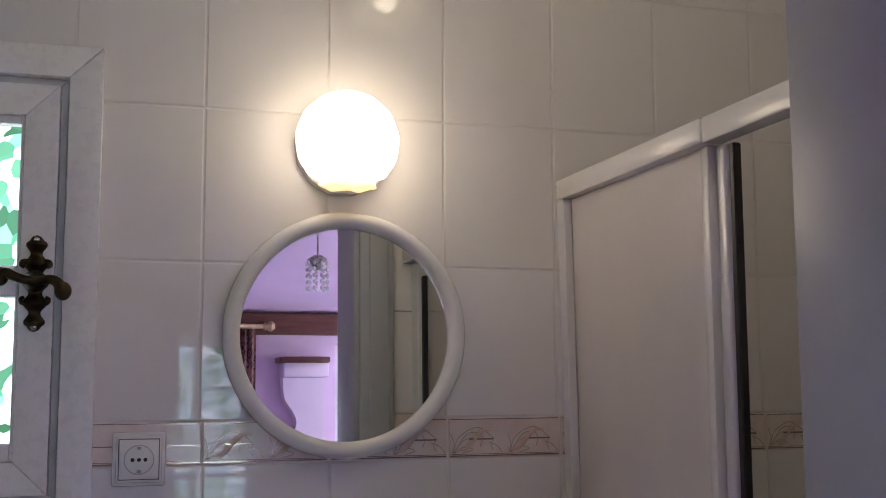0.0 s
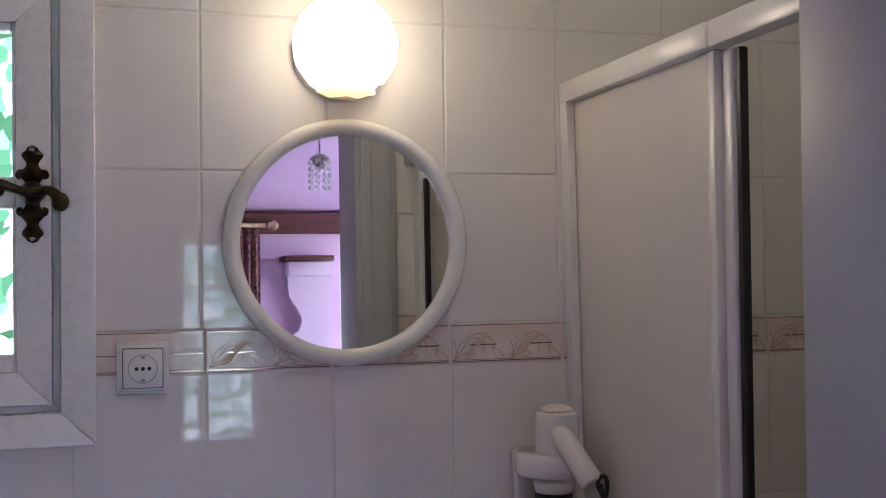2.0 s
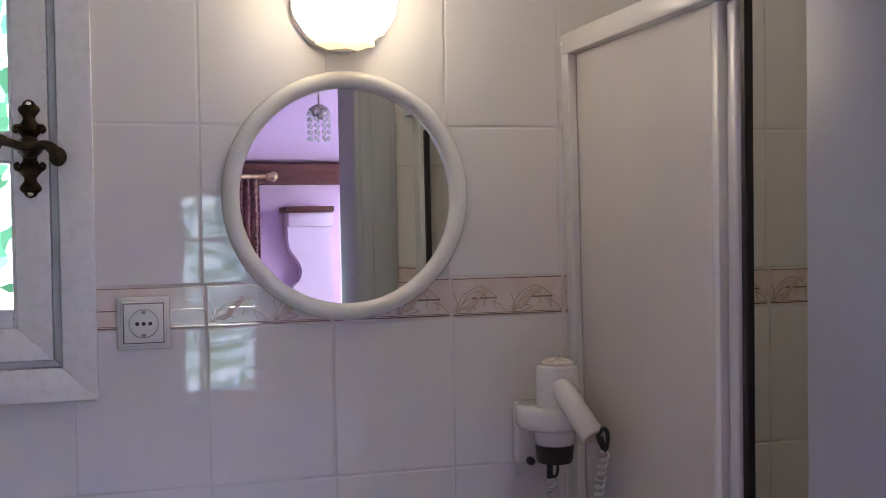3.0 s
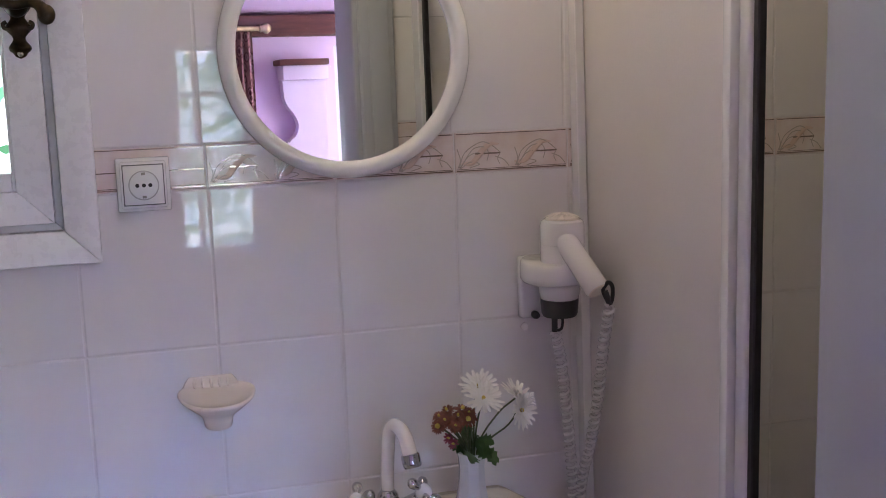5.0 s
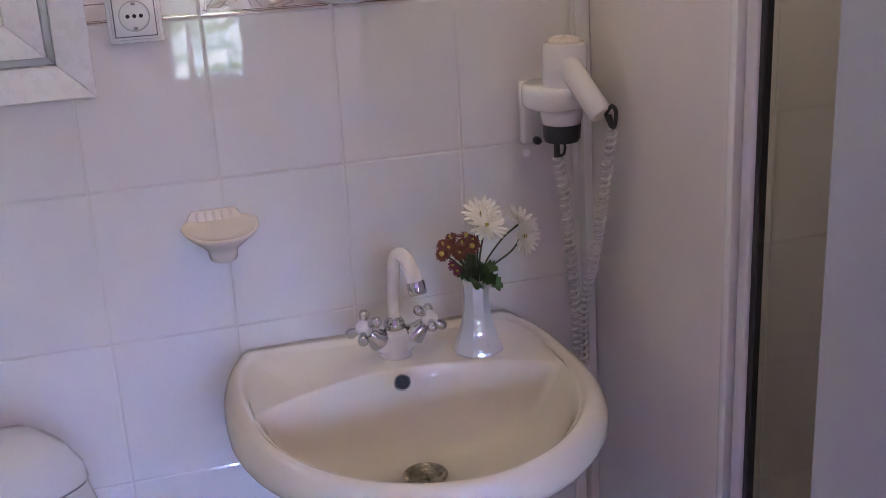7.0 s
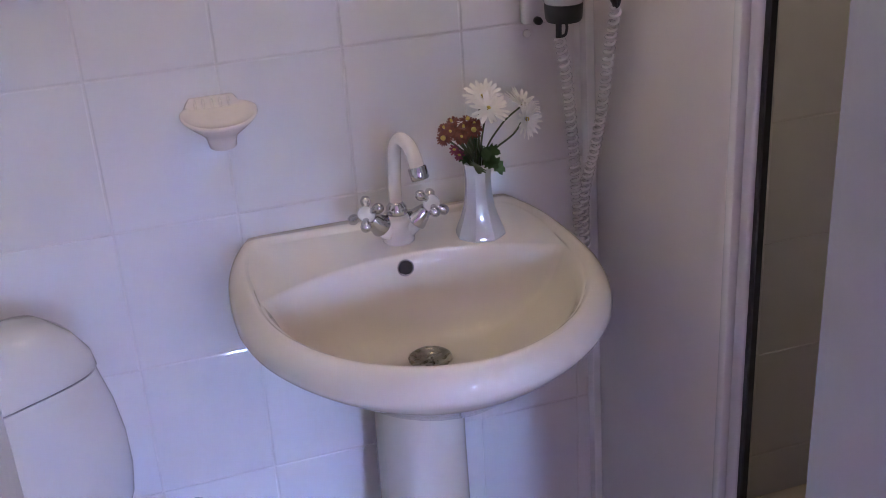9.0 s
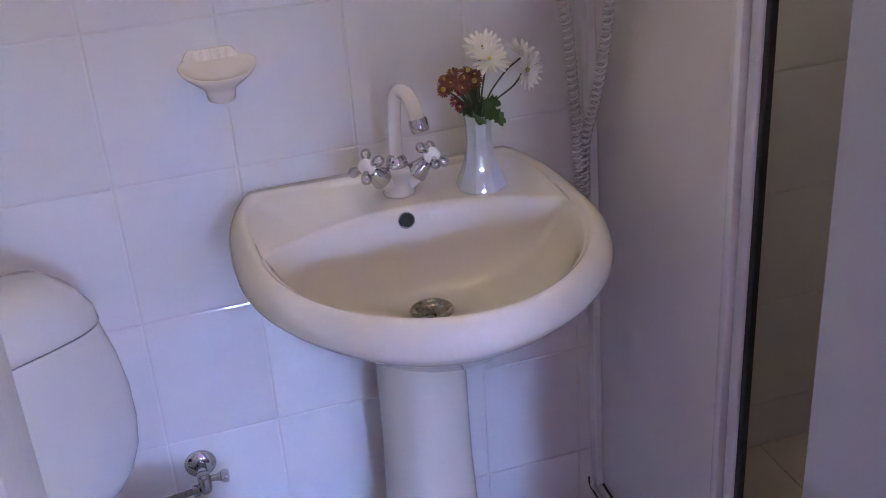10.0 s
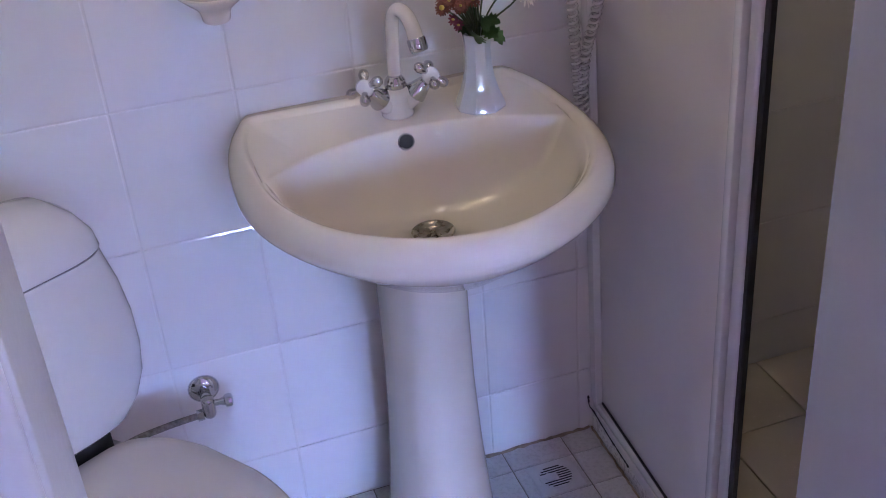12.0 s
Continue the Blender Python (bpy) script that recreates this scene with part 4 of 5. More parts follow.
def hair_dryer():
    holder = thing("dryer_holder", "white plastic wall holder for the hair dryer with a ring", "holder", (0, 0, 0))
    part("backplate", box_bm(0.511, 0.568, -0.022, -0.0008, 1.098, 1.205, 0.006, 3), M_PLASTIC, holder, smooth=True, angle=40)
    rings = []
    for dz, k in ((-0.019, 0.93), (-0.015, 0.985), (-0.008, 1.0), (0.006, 1.0), (0.013, 0.975), (0.016, 0.92)):
        ring = []
        for i in range(48):
            t = 2 * math.pi * i / 48
            c, s = math.cos(t), math.sin(t)
            ring.append((0.546 + 0.054 * k * math.copysign(abs(c) ** 0.8, c), -0.088 + (0.056 * k * s if s < 0 else 0.066 * s), 1.192 + dz))
        rings.append(ring)
    part("ring", rings_bm(rings), M_PLASTIC, holder, "white rounded holder ring", smooth=True)
    part("cup", lathe_bm([(0.034, 1.176), (0.0335, 1.158), (0.031, 1.148), (0.030, 1.147)], (0.549, -0.10, 0), n=36), M_PLASTIC, holder, smooth=True)
    part("black_cup", lathe_bm([(0.031, 1.1465), (0.031, 1.142), (0.0295, 1.123), (0.027, 1.118)], (0.549, -0.10, 0), n=36), M_BLACK, holder, "black plastic socket cup", smooth=True, angle=40)
    part("screw", lathe_bm([(0.006, 0), (0.007, 0.006), (0.005, 0.012)], (0.533, -0.0225, 1.106), (0.3, -1, -0.2), 14), M_BLACK, holder, "black screw", smooth=True)
    part("strain_relief", tube_bm([(0.540, -0.10, 1.1185), (0.540, -0.10, 1.092)], 0.0052, 8), M_BLACK, holder, "black cable strain relief")
    part("strain_loop", tube_bm(smooth_line([(0.549, -0.10, 1.118), (0.554, -0.10, 1.110), (0.552, -0.10, 1.096), (0.545, -0.10, 1.093)], 5), 0.0024, 7), M_BLACK, holder, smooth=True)
    part("wall_plug", lathe_bm([(0.007, 0), (0.007, 0.004), (0.004, 0.006)], (0.524, -0.0008, 1.080), (0, -1, 0), 14), M_PLASTIC, holder, smooth=True)

    ob = thing("hair_dryer", "white hair dryer with a slanting handle hung in the wall holder", "hair dryer", (0.555, -0.10, 1.209))
    part("barrel", lathe_bm([(0.030, -0.030), (0.034, -0.004), (0.0355, 0.0), (0.0355, 0.026), (0.0350, 0.0262), (0.0350, 0.0275), (0.0358, 0.0278), (0.0358, 0.058), (0.034, 0.064), (0.030, 0.067)], n=40), M_PLASTIC, ob, smooth=True, angle=30)
    part("grille", lathe_bm([(0.0295, 0.0672), (0.024, 0.0715), (0.012, 0.0745), (0.002, 0.075)], n=40), M_CREAM, ob, "cream air grille", smooth=True)
    for k in range(7):
        a = math.pi * k / 7
        d = Vector((math.cos(a), math.sin(a), 0)) * 0.027
        part("grille_rib", tube_bm(smooth_line([-d + Vector((0, 0, 0.0695)), -d * 0.4 + Vector((0, 0, 0.0755)), d * 0.4 + Vector((0, 0, 0.0755)), d + Vector((0, 0, 0.0695))], 4), 0.0013, 6), M_CREAM, ob, smooth=True)
    a, b = Vector((-0.004, -0.020, 0.037)), Vector((0.022, -0.090, -0.036))
    d = (b - a).normalized()
    part("handle", tube_bm([a, a + d * 0.015, a.lerp(b, 0.5), b - d * 0.004, b], [0.0185, 0.0190, 0.0190, 0.0195, 0.0170], 28), M_PLASTIC, ob, smooth=True, angle=50)
    part("handle_end", lathe_bm([(0.016, 0.0), (0.015, 0.0012)], b, d, 24), M_SOAP, ob, "cream handle end cap")
    e = b + Vector((0.006, -0.004, 0.004))
    part("hanging_loop", tube_bm(smooth_line([e, e + Vector((0.006, -0.006, 0.010)), e + Vector((0.013, -0.006, 0.004)), e + Vector((0.014, -0.005, -0.012)), e + Vector((0.010, -0.004, -0.024)), e + Vector((0.002, -0.002, -0.010)), e], 5), 0.0034, 8), M_BLACK, ob, "black hanging loop", smooth=True)
    part("cable_boot", tube_bm([e + Vector((0.002, -0.002, -0.004)), e + Vector((0.010, -0.004, -0.026))], [0.0055, 0.0045], 10), M_BLACK, ob, smooth=True)
    top = Vector((0.555, -0.10, 1.209)) + e + Vector((0.010, -0.004, -0.024))
    cord = thing("coiled_cord", "white coiled cord hanging from the hair dryer to behind the basin", "cord", (0, 0, 0))
    part("long_coil", coil([top, (0.596, -0.168, 1.085), (0.600, -0.14, 1.0), (0.603, -0.10, 0.90), (0.602, -0.065, 0.825), (0.603, -0.05, 0.757), (0.607, -0.045, 0.69)], 0.0072, 0.0030, 36), M_PLASTIC, cord, smooth=True)
    part("short_coil", coil([(0.541, -0.10, 1.092), (0.555, -0.088, 1.04), (0.568, -0.075, 0.965), (0.581, -0.06, 0.88), (0.590, -0.05, 0.80), (0.598, -0.042, 0.71)], 0.0076, 0.0030, 30), M_PLASTIC, cord, smooth=True)


hair_dryer()


# ---- toilet ----
def toilet():
    ob = thing("toilet", "white ceramic toilet with closed cream seat set across the corner", "toilet", (-0.367, -0.257, FLOOR_Z))
    ob.rotation_euler = (0, 0, radians(29))

    def rr(hx, yb, yf, z, n=4.0, count=64):
        out = []
        for i in range(count):
            t = 2 * math.pi * i / count
            c, s = math.cos(t), math.sin(t)
            e = n
            out.append((hx * math.copysign(abs(c) ** (2 / e), c), (yb + yf) / 2 + (yb - yf) / 2 * math.copysign(abs(s) ** (2 / e), s), z))
        return out

    tank = ((0.452, 0.120, 0.020), (0.462, 0.140, 0.012), (0.490, 0.163, 0.005), (0.530, 0.179, 0.0), (0.580, 0.185, -0.003), (0.640, 0.184, -0.003), (0.700, 0.176, 0.0), (0.750, 0.163, 0.003), (0.7635, 0.160, 0.004))
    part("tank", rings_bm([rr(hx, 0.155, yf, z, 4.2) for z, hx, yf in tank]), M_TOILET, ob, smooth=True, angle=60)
    part("seam", rings_bm([rr(0.1575, 0.150, 0.007, 0.7636, 4.2), rr(0.1575, 0.150, 0.007, 0.7656, 4.2)]), M_DARK, ob, "dark joint under the lid")
    lid = ((0.7657, 0.160, 0.155, 0.004, 4.2), (0.769, 0.162, 0.156, 0.002, 4.2), (0.792, 0.158, 0.155, 0.004, 4.0), (0.822, 0.140, 0.150, 0.014, 3.5), (0.846, 0.110, 0.138, 0.032, 3.0), (0.857, 0.065, 0.118, 0.056, 2.6), (0.859, 0.015, 0.09, 0.08, 2.0))
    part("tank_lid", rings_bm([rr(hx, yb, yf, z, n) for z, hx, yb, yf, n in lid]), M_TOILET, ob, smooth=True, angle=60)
    part("flush_button", lathe_bm([(0.022, 0.854), (0.022, 0.863), (0.019, 0.865)], (0, 0.085, 0), n=28), M_CHROME, ob, "chrome flush button", smooth=True, angle=40)

    def seat_ring(k, z, n=72):
        out = []
        for i in range(n):
            t = 2 * math.pi * i / n
            c, s = math.cos(t), math.sin(t)
            if s > 0:
                x, y = (0.192 - k) * math.copysign(abs(c) ** 0.30, c), -0.215 + (0.236 - k) * abs(s) ** 0.30
                x *= 1 - 0.37 * max(0.0, (y + 0.215) / 0.236) ** 2.2
            else:
                x, y = (0.192 - k) * math.copysign(abs(c) ** 0.92, c), -0.215 - (0.265 - k) * abs(s) ** 0.95
            out.append((x, y, z))
        return out

    part("seat", rings_bm([seat_ring(0.008, 0.384), seat_ring(0.002, 0.390), seat_ring(0.002, 0.409), seat_ring(0.008, 0.414)]), M_SEAT, ob, "cream plastic seat", smooth=True, angle=50)
    part("seat_lid", rings_bm([seat_ring(0.006, 0.4145), seat_ring(0.0, 0.418), seat_ring(0.001, 0.428), seat_ring(0.008, 0.435), seat_ring(0.04, 0.440), seat_ring(0.10, 0.442), seat_ring(0.165, 0.442)]), M_SEAT, ob, "cream plastic lid, closed", smooth=True, angle=50)
    bowl_rings = []
    for k, z, back in ((0.110, 0.001, 0.14), (0.105, 0.03, 0.14), (0.115, 0.12, 0.145), (0.10, 0.2, 0.15), (0.05, 0.29, 0.15), (0.018, 0.345, 0.15), (0.010, 0.375, 0.15), (0.014, 0.383, 0.15)):
        ring = seat_ring(k, z)
        bowl_rings.append([(x, y if y < -0.06 else min(back, y + (y + 0.06) * 2.2), zz) for x, y, zz in ring])
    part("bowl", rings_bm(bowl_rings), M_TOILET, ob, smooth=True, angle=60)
    # black block fills the gap behind the lid to give its shade
    part("tank_gap_shade", rings_bm([rr(0.105, 0.14, 0.034, 0.384, 4), rr(0.105, 0.14, 0.034, 0.4515, 4)]), M_DARK, ob, "dark block for the shade in the gap under the tank")
    return ob


toilet()


# ---- angle valve ----
def angle_valve():
    ob = thing("angle_valve", "chrome angle valve with a braided hose to the toilet tank", "valve", (-0.142, 0, 0.293))
    part("rosette", lathe_bm([(0.029, 0.0008), (0.029, 0.003), (0.026, 0.008), (0.016, 0.013), (0.011, 0.014)], (0, 0, 0), (0, -1, 0), 36), M_CHROME, ob, smooth=True)
    part("stub", lathe_bm([(0.010, 0.012), (0.010, 0.045)], (0, 0, 0), (0, -1, 0), 20), M_CHROME, ob, smooth=True, angle=40)
    part("body", lathe_bm([(0.006, 0.004), (0.011, 0.002), (0.0125, -0.004), (0.0125, -0.030), (0.010, -0.037), (0.005, -0.039)], (0.001, -0.048, 0.008), (0, 0, 1), 24), M_CHROME, ob, smooth=True)
    part("spindle", lathe_bm([(0.006, 0.008), (0.006, 0.022), (0.008, 0.0225), (0.008, 0.028)], (0.003, -0.048, -0.004), (1, -0.1, 0.05), 16), M_CHROME, ob, smooth=True, angle=40)
    part("knob", lathe_bm([(0.0075, 0.027), (0.0105, 0.029), (0.0115, 0.034), (0.0105, 0.041), (0.006, 0.043)], (0.003, -0.048, -0.004), (1, -0.1, 0.05), 20, flute=lambda a, h: 1 + 0.08 * math.cos(6 * a)), M_CHROME, ob, smooth=True, angle=40)
    part("nut", lathe_bm([(0.0105, 0.010), (0.0105, 0.022)], (0, -0.048, -0.022), (-1, 0, -0.05), 6), M_CHROME, ob)
    part("hose", tube_bm(smooth_line([(-0.020, -0.048, -0.023), (-0.070, -0.050, -0.026), (-0.125, -0.056, -0.030), (-0.180, -0.075, -0.028), (-0.215, -0.110, 0.02), (-0.222, -0.135, 0.105)], 8), 0.0062, 12), M_HOSE, ob, "braided grey hose", smooth=True)
    return ob


angle_valve()


# ---- floor drain and dirt ----
def floor_drain():
    x0, x1, y0, y1 = 0.4545, 0.5515, -0.1615, -0.0695
    cx, cy = (x0 + x1) / 2, (y0 + y1) / 2
    ob = thing("floor_drain", "square pale floor drain with a round slotted grate", "drain", (cx, cy, FLOOR_Z))
    part("cover", box_bm(x0 - cx, x1 - cx, y0 - cy, y1 - cy, -0.004, 0.002, 0.001), M_DRAIN, ob)
    part("grate_ring", lathe_bm([(0.036, 0.0021), (0.036, 0.0032), (0.034, 0.0036), (0.033, 0.0026)], n=48, caps=(False, False)), M_DRAIN, ob, smooth=True)
    for k in range(9):
        y = -0.027 + k * 0.00675
        w = math.sqrt(max(0.0, 0.0325 ** 2 - y * y))
        lo = -w if abs(y) > 0.012 else 0.004
        part("slot", box_bm(lo, w, y - 0.0015, y + 0.0015, 0.0015, 0.0024), M_DARK, ob, "dark slot")
    part("plug", lathe_bm([(0.013, 0.0021), (0.0125, 0.0035), (0.011, 0.004)], (-0.013, 0.001, 0), n=5), M_DRAIN, ob)
    return ob


floor_drain()


def grime_strip(name, a, b, r, label, seed):
    rng = random.Random(seed)
    a, b = Vector(a), Vector(b)
    n = 26
    pts = [a.lerp(b, i / n) + Vector((rng.uniform(-1, 1), rng.uniform(-1, 1), rng.uniform(-0.5, 0.5))) * r * 0.3 for i in range(n + 1)]
    rad = [r * (0.35 + 0.65 * abs(noise.noise(p * 60))) for p in pts]
    return tagged(part(name, tube_bm(pts, rad, 7), M_GRIME, None, "", True), label, "dirt", kind="structure")


grime_strip("grime_line", (0.30, -0.003, FLOOR_Z + 0.001), (0.632, -0.003, FLOOR_Z + 0.001), 0.0075, "brown grime along the foot of the tiled wall", 1)
grime_strip("grime_corner", (0.636, -0.004, FLOOR_Z + 0.001), (0.628, -0.24, FLOOR_Z + 0.001), 0.005, "brown grime along the shower curb", 2)
tagged(part("grime_patch", tube_bm(smooth_line([(0.628, -0.006, 0.030), (0.630, -0.008, 0.004), (0.634, -0.022, -0.004), (0.633, -0.08, -0.012), (0.631, -0.14, -0.016), (0.629, -0.19, -0.018)], 6), [0.0010 + 0.0030 * abs(noise.noise(Vector((i * 0.73, 3.1, 0.4)))) for i in range(31)], 7), M_BLACK, None, "", True), "black mould on the end of the shower rail", "dirt", kind="structure")


# ---- bedroom things seen in the mirror ----
def curtain(x0, x1, z0, z1, y):
    bm = bmesh.new()
    rows = []
    n = 60
    for z in (z0, z0 + (z1 - z0) * 0.5, z1):
        row = []
        for i in range(n + 1):
            u = i / n
            k = 0.026 * (1.0 if z < z1 else 0.7)
            row.append((x0 + (x1 - x0) * u, y + k * math.sin(u * 2 * math.pi * 3) + 0.01 * math.sin(u * 17), z))
        rows.append(row)
    back = [[(x, yy - 0.002, z) for x, yy, z in r][::-1] for r in rows]
    rings_bm([a + b for a, b in zip(rows, back)], bm=bm)
    return bm


def curtain_set():
    ob = thing("curtain_rod", "brass curtain rod with a turned end knob over the window", "curtain rod", (0, 0, 0))
    part("rod", tube_bm([(-0.35, BACK + 0.13, 1.872), (0.915, BACK + 0.13, 1.872)], 0.014, 16), M_OLDGOLD, ob, smooth=True)
    part("finial", lathe_bm([(0.015, 0), (0.024, 0.006), (0.016, 0.014), (0.030, 0.034), (0.030, 0.046), (0.014, 0.064)], (0.915, BACK + 0.13, 1.872), (1, 0, 0), 24), M_OLDGOLD, ob, "turned end knob", smooth=True)
    part("bracket", tube_bm([(0.875, BACK + 0.001, 1.872), (0.875, BACK + 0.13, 1.872)], 0.010, 10), M_OLDGOLD, ob, smooth=True)
    c = part("curtain", curtain(0.755, 0.875, 0.06, 1.855, BACK + 0.13), M_CURTAIN, None, "", True)
    tagged(c, "red-brown patterned curtain hanging in folds beside the window", "curtain")


M_OLDGOLD = surface("dull_gold_metal", (0.42, 0.30, 0.18), (0.60, 0.46, 0.30), 0.4, 0.7, scale=30, fine=90, bump=0.1)
curtain_set()


def bedroom_window(x0, x1, z0, z1, name, cols):
    ob = thing(name, "white bedroom window with glazing bars", "window", (0, 0, 0), kind="structure")
    y = BACK - 0.06
    part("frame_left", box_bm(x0, x0 + 0.035, y - 0.05, y + 0.03, z0, z1, 0.004), M_PAINT, ob)
    part("frame_right", box_bm(x1 - 0.035, x1, y - 0.05, y + 0.03, z0, z1, 0.004), M_PAINT, ob)
    part("frame_top", box_bm(x0 + 0.0355, x1 - 0.0355, y - 0.05, y + 0.03, z1 - 0.035, z1, 0.004), M_PAINT, ob)
    part("frame_bottom", box_bm(x0 + 0.0355, x1 - 0.0355, y - 0.05, y + 0.03, z0, z0 + 0.045, 0.004), M_PAINT, ob)
    for f in cols:
        x = x0 + (x1 - x0) * f
        part("mullion", box_bm(x - 0.016, x + 0.016, y - 0.03, y + 0.02, z0 + 0.0455, z1 - 0.0355, 0.003), M_PAINT, ob)
    for f in (0.36, 0.771):
        z = z0 + (z1 - z0) * f
        part("glazing_bar", box_bm(x0 + 0.0355, x1 - 0.0355, y - 0.025, y + 0.012, z - 0.012, z + 0.012, 0.003), M_PAINT, ob)


bedroom_window(*GLASS_WINS[0], "window_2", (0.30,))
bedroom_window(*GLASS_WINS[1], "window_3", (0.33, 0.67))


M_HOOD = surface("pale_lilac_plaster", (0.74, 0.62, 0.78), (0.80, 0.68, 0.83), 0.7, scale=5, fine=120, bump=0.1)


def chimney_hood():
    """Plaster hood with an S-curved flank under a brown shelf."""
    ob = thing("chimney_piece", "pale lilac plaster chimney piece with curved flank under a brown shelf", "chimney piece", (0.270, 0, 0))
    part("shelf", box_bm(0.735, 1.015, BACK + 0.001, BACK + 0.20, 1.668, 1.700, 0.006, 2), M_BEAM, ob, "dark brown wooden shelf", smooth=True, angle=40)
    part("ledge", box_bm(0.755, 1.015, BACK + 0.001, BACK + 0.17, 1.585, 1.667, 0.01, 2), M_HOOD, ob, smooth=True, angle=40)
    line = smooth_line([(0.765, 1.585, 0), (0.775, 1.47, 0), (0.82, 1.40, 0), (0.845, 1.34, 0), (0.83, 1.28, 0), (0.79, 1.24, 0), (0.77, 1.15, 0), (0.77, 0.3, 0)], 5)
    prof = [(p.x, p.y) for p in line] + [(1.015, 0.3), (1.015, 1.585)]
    part("hood", rings_bm([[(x, BACK + y, z - 0.001) for x, z in prof] for y in (0.001, 0.09)]), M_HOOD, ob)
    return ob


chimney_hood()


def crystal_pendant():
    ob = thing("crystal_pendant", "glass crystal pendant lamp hanging from the bedroom ceiling", "lamp", (0.975, -3.4, 0))
    part("cord", tube_bm([(0, 0, 2.14), (0, 0, 2.33)], 0.004, 8), M_STEEL, ob)
    part("hub", lathe_bm([(0.02, 2.14), (0.05, 2.12), (0.03, 2.09), (0.01, 2.07)], n=20), M_STEEL, ob, smooth=True)
    for k in range(9):
        a = 2 * math.pi * k / 9
        for j in range(5):
            bm = bmesh.new()
            bmesh.ops.create_icosphere(bm, subdivisions=1, radius=0.011, matrix=Matrix.Translation((0.05 * math.cos(a), 0.05 * math.sin(a), 2.10 - j * 0.030)) @ Matrix.Diagonal((0.8, 0.8, 1.2, 1)))
            part("crystal", bm, M_GLASSY, ob)


M_GLASSY = surface("cut_glass", (0.75, 0.75, 0.78), (0.9, 0.9, 0.92), 0.08, 0.4, scale=90, bump=0)
crystal_pendant()


def bed():
    ob = thing("bed", "bed with white linen and rumpled pillows", "bed", (1.3, -3.9, FLOOR_Z))
    part("bed_base", box_bm(-0.55, 0.75, -0.62, 0.9, 0.05, 0.30, 0.01), M_BEAM, ob)
    part("mattress", box_bm(-0.55, 0.75, -0.62, 0.9, 0.301, 0.56, 0.05, 4), M_LINEN, ob, smooth=True, angle=60)
    for x in (-0.22, 0.42):
        bm = bmesh.new()
        bmesh.ops.create_uvsphere(bm, u_segments=24, v_segments=14, radius=1.0, matrix=Matrix.Translation((x, -0.42, 0.64)) @ Matrix.Diagonal((0.29, 0.17, 0.085, 1)))
        for v in bm.verts:
            v.co += Vector((0, 0, 1)) * 0.03 * noise.noise(v.co * 9)
        part("pillow", bm, M_LINEN, ob, "white pillow", smooth=True)


bed()


# ---- tiles ----
def tile_mesh(name, w, h, mat, bevel=0.0022, depth=0.008):
    """A tile facing -y, its face in the plane y = 0, origin at its lower left corner, joints of 2 mm taken off."""
    j = 0.0011
    bm = bmesh.new()
    o = [(j, j), (w - j, j), (w - j, h - j), (j, h - j)]
    i = [(j + bevel, j + bevel), (w - j - bevel, j + bevel), (w - j - bevel, h - j - bevel), (j + bevel, h - j - bevel)]
    rings_bm([[(x, depth, z) for x, z in o], [(x, 0.0008, z) for x, z in o], [(x, 0.0, z) for x, z in i]], True, True, bm)
    return mesh_of(name, bm, mat, False)


def swirl_mesh(name, mat, light):
    """Two wave motifs in low relief across one border tile."""
    bm = bmesh.new()
    for k in (0, 1):
        ox = 0.012 + k * 0.092
        if not light:
            tube_bm(smooth_line([(ox + 0.000, -0.0004, 0.016), (ox + 0.018, -0.0006, 0.018), (ox + 0.032, -0.0007, 0.034), (ox + 0.048, -0.0006, 0.047), (ox + 0.066, -0.0004, 0.046)], 6),
                    [0.0012 + 0.0085 * math.sin(math.pi * min(1, i / 24)) ** 0.8 for i in range(25)], 8, bm, flat=0.18)
        else:
            ox = 0.001 + k * 0.100
            leaves = [
                [(0.007, 0.009), (0.017, 0.034), (0.044, 0.050), (0.061, 0.046), (0.079, 0.032)],
                [(0.009, 0.009), (0.030, 0.038), (0.050, 0.042), (0.058, 0.032), (0.055, 0.019)],
                [(0.008, 0.009), (0.024, 0.028), (0.040, 0.033), (0.052, 0.030)],
                [(0.009, 0.008), (0.026, 0.018), (0.042, 0.014), (0.025, 0.0085)],
                [(0.005, 0.009), (0.009, 0.022), (0.004, 0.040)],
                [(0.079, 0.032), (0.074, 0.022), (0.078, 0.012)],
                [(0.094, 0.009), (0.084, 0.020), (0.070, 0.026)],
            ]
            for leaf in leaves:
                tube_bm(smooth_line([(ox + x, -0.0006, z) for x, z in leaf], 7), 0.00085, 6, bm)
    for v in bm.verts:
        v.co.y = v.co.y * 0.15 - (0.00035 if light else 0.0001)
    return mesh_of(name, bm, mat, True)


ME_TILE = tile_mesh("tile", TW, TH, M_TILE)
ME_BORDER = tile_mesh("border_tile", TW, B1 - B0, M_BORDER, 0.0012)
ME_SWIRL, ME_SWIRL2 = swirl_mesh("relief", M_RELIEF, False), swirl_mesh("relief", M_RELIEF_LIGHT, True)


def line_mesh():
    bm = bmesh.new()
    for z, h in ((0.0030, 0.0020), (0.0060, 0.0010), (0.0635, 0.0014)):
        box_bm(0.0035, TW - 0.0035, -0.0009, 0.0005, z, z + h, 0.0004, bm=bm)
    for x0, x1 in ((0.036, 0.079), (0.136, 0.180)):
        box_bm(x0, x1, -0.0009, 0.0005, 0.030, 0.0325, 0.0004, bm=bm)
    return mesh_of("line", bm, M_LINE, False)


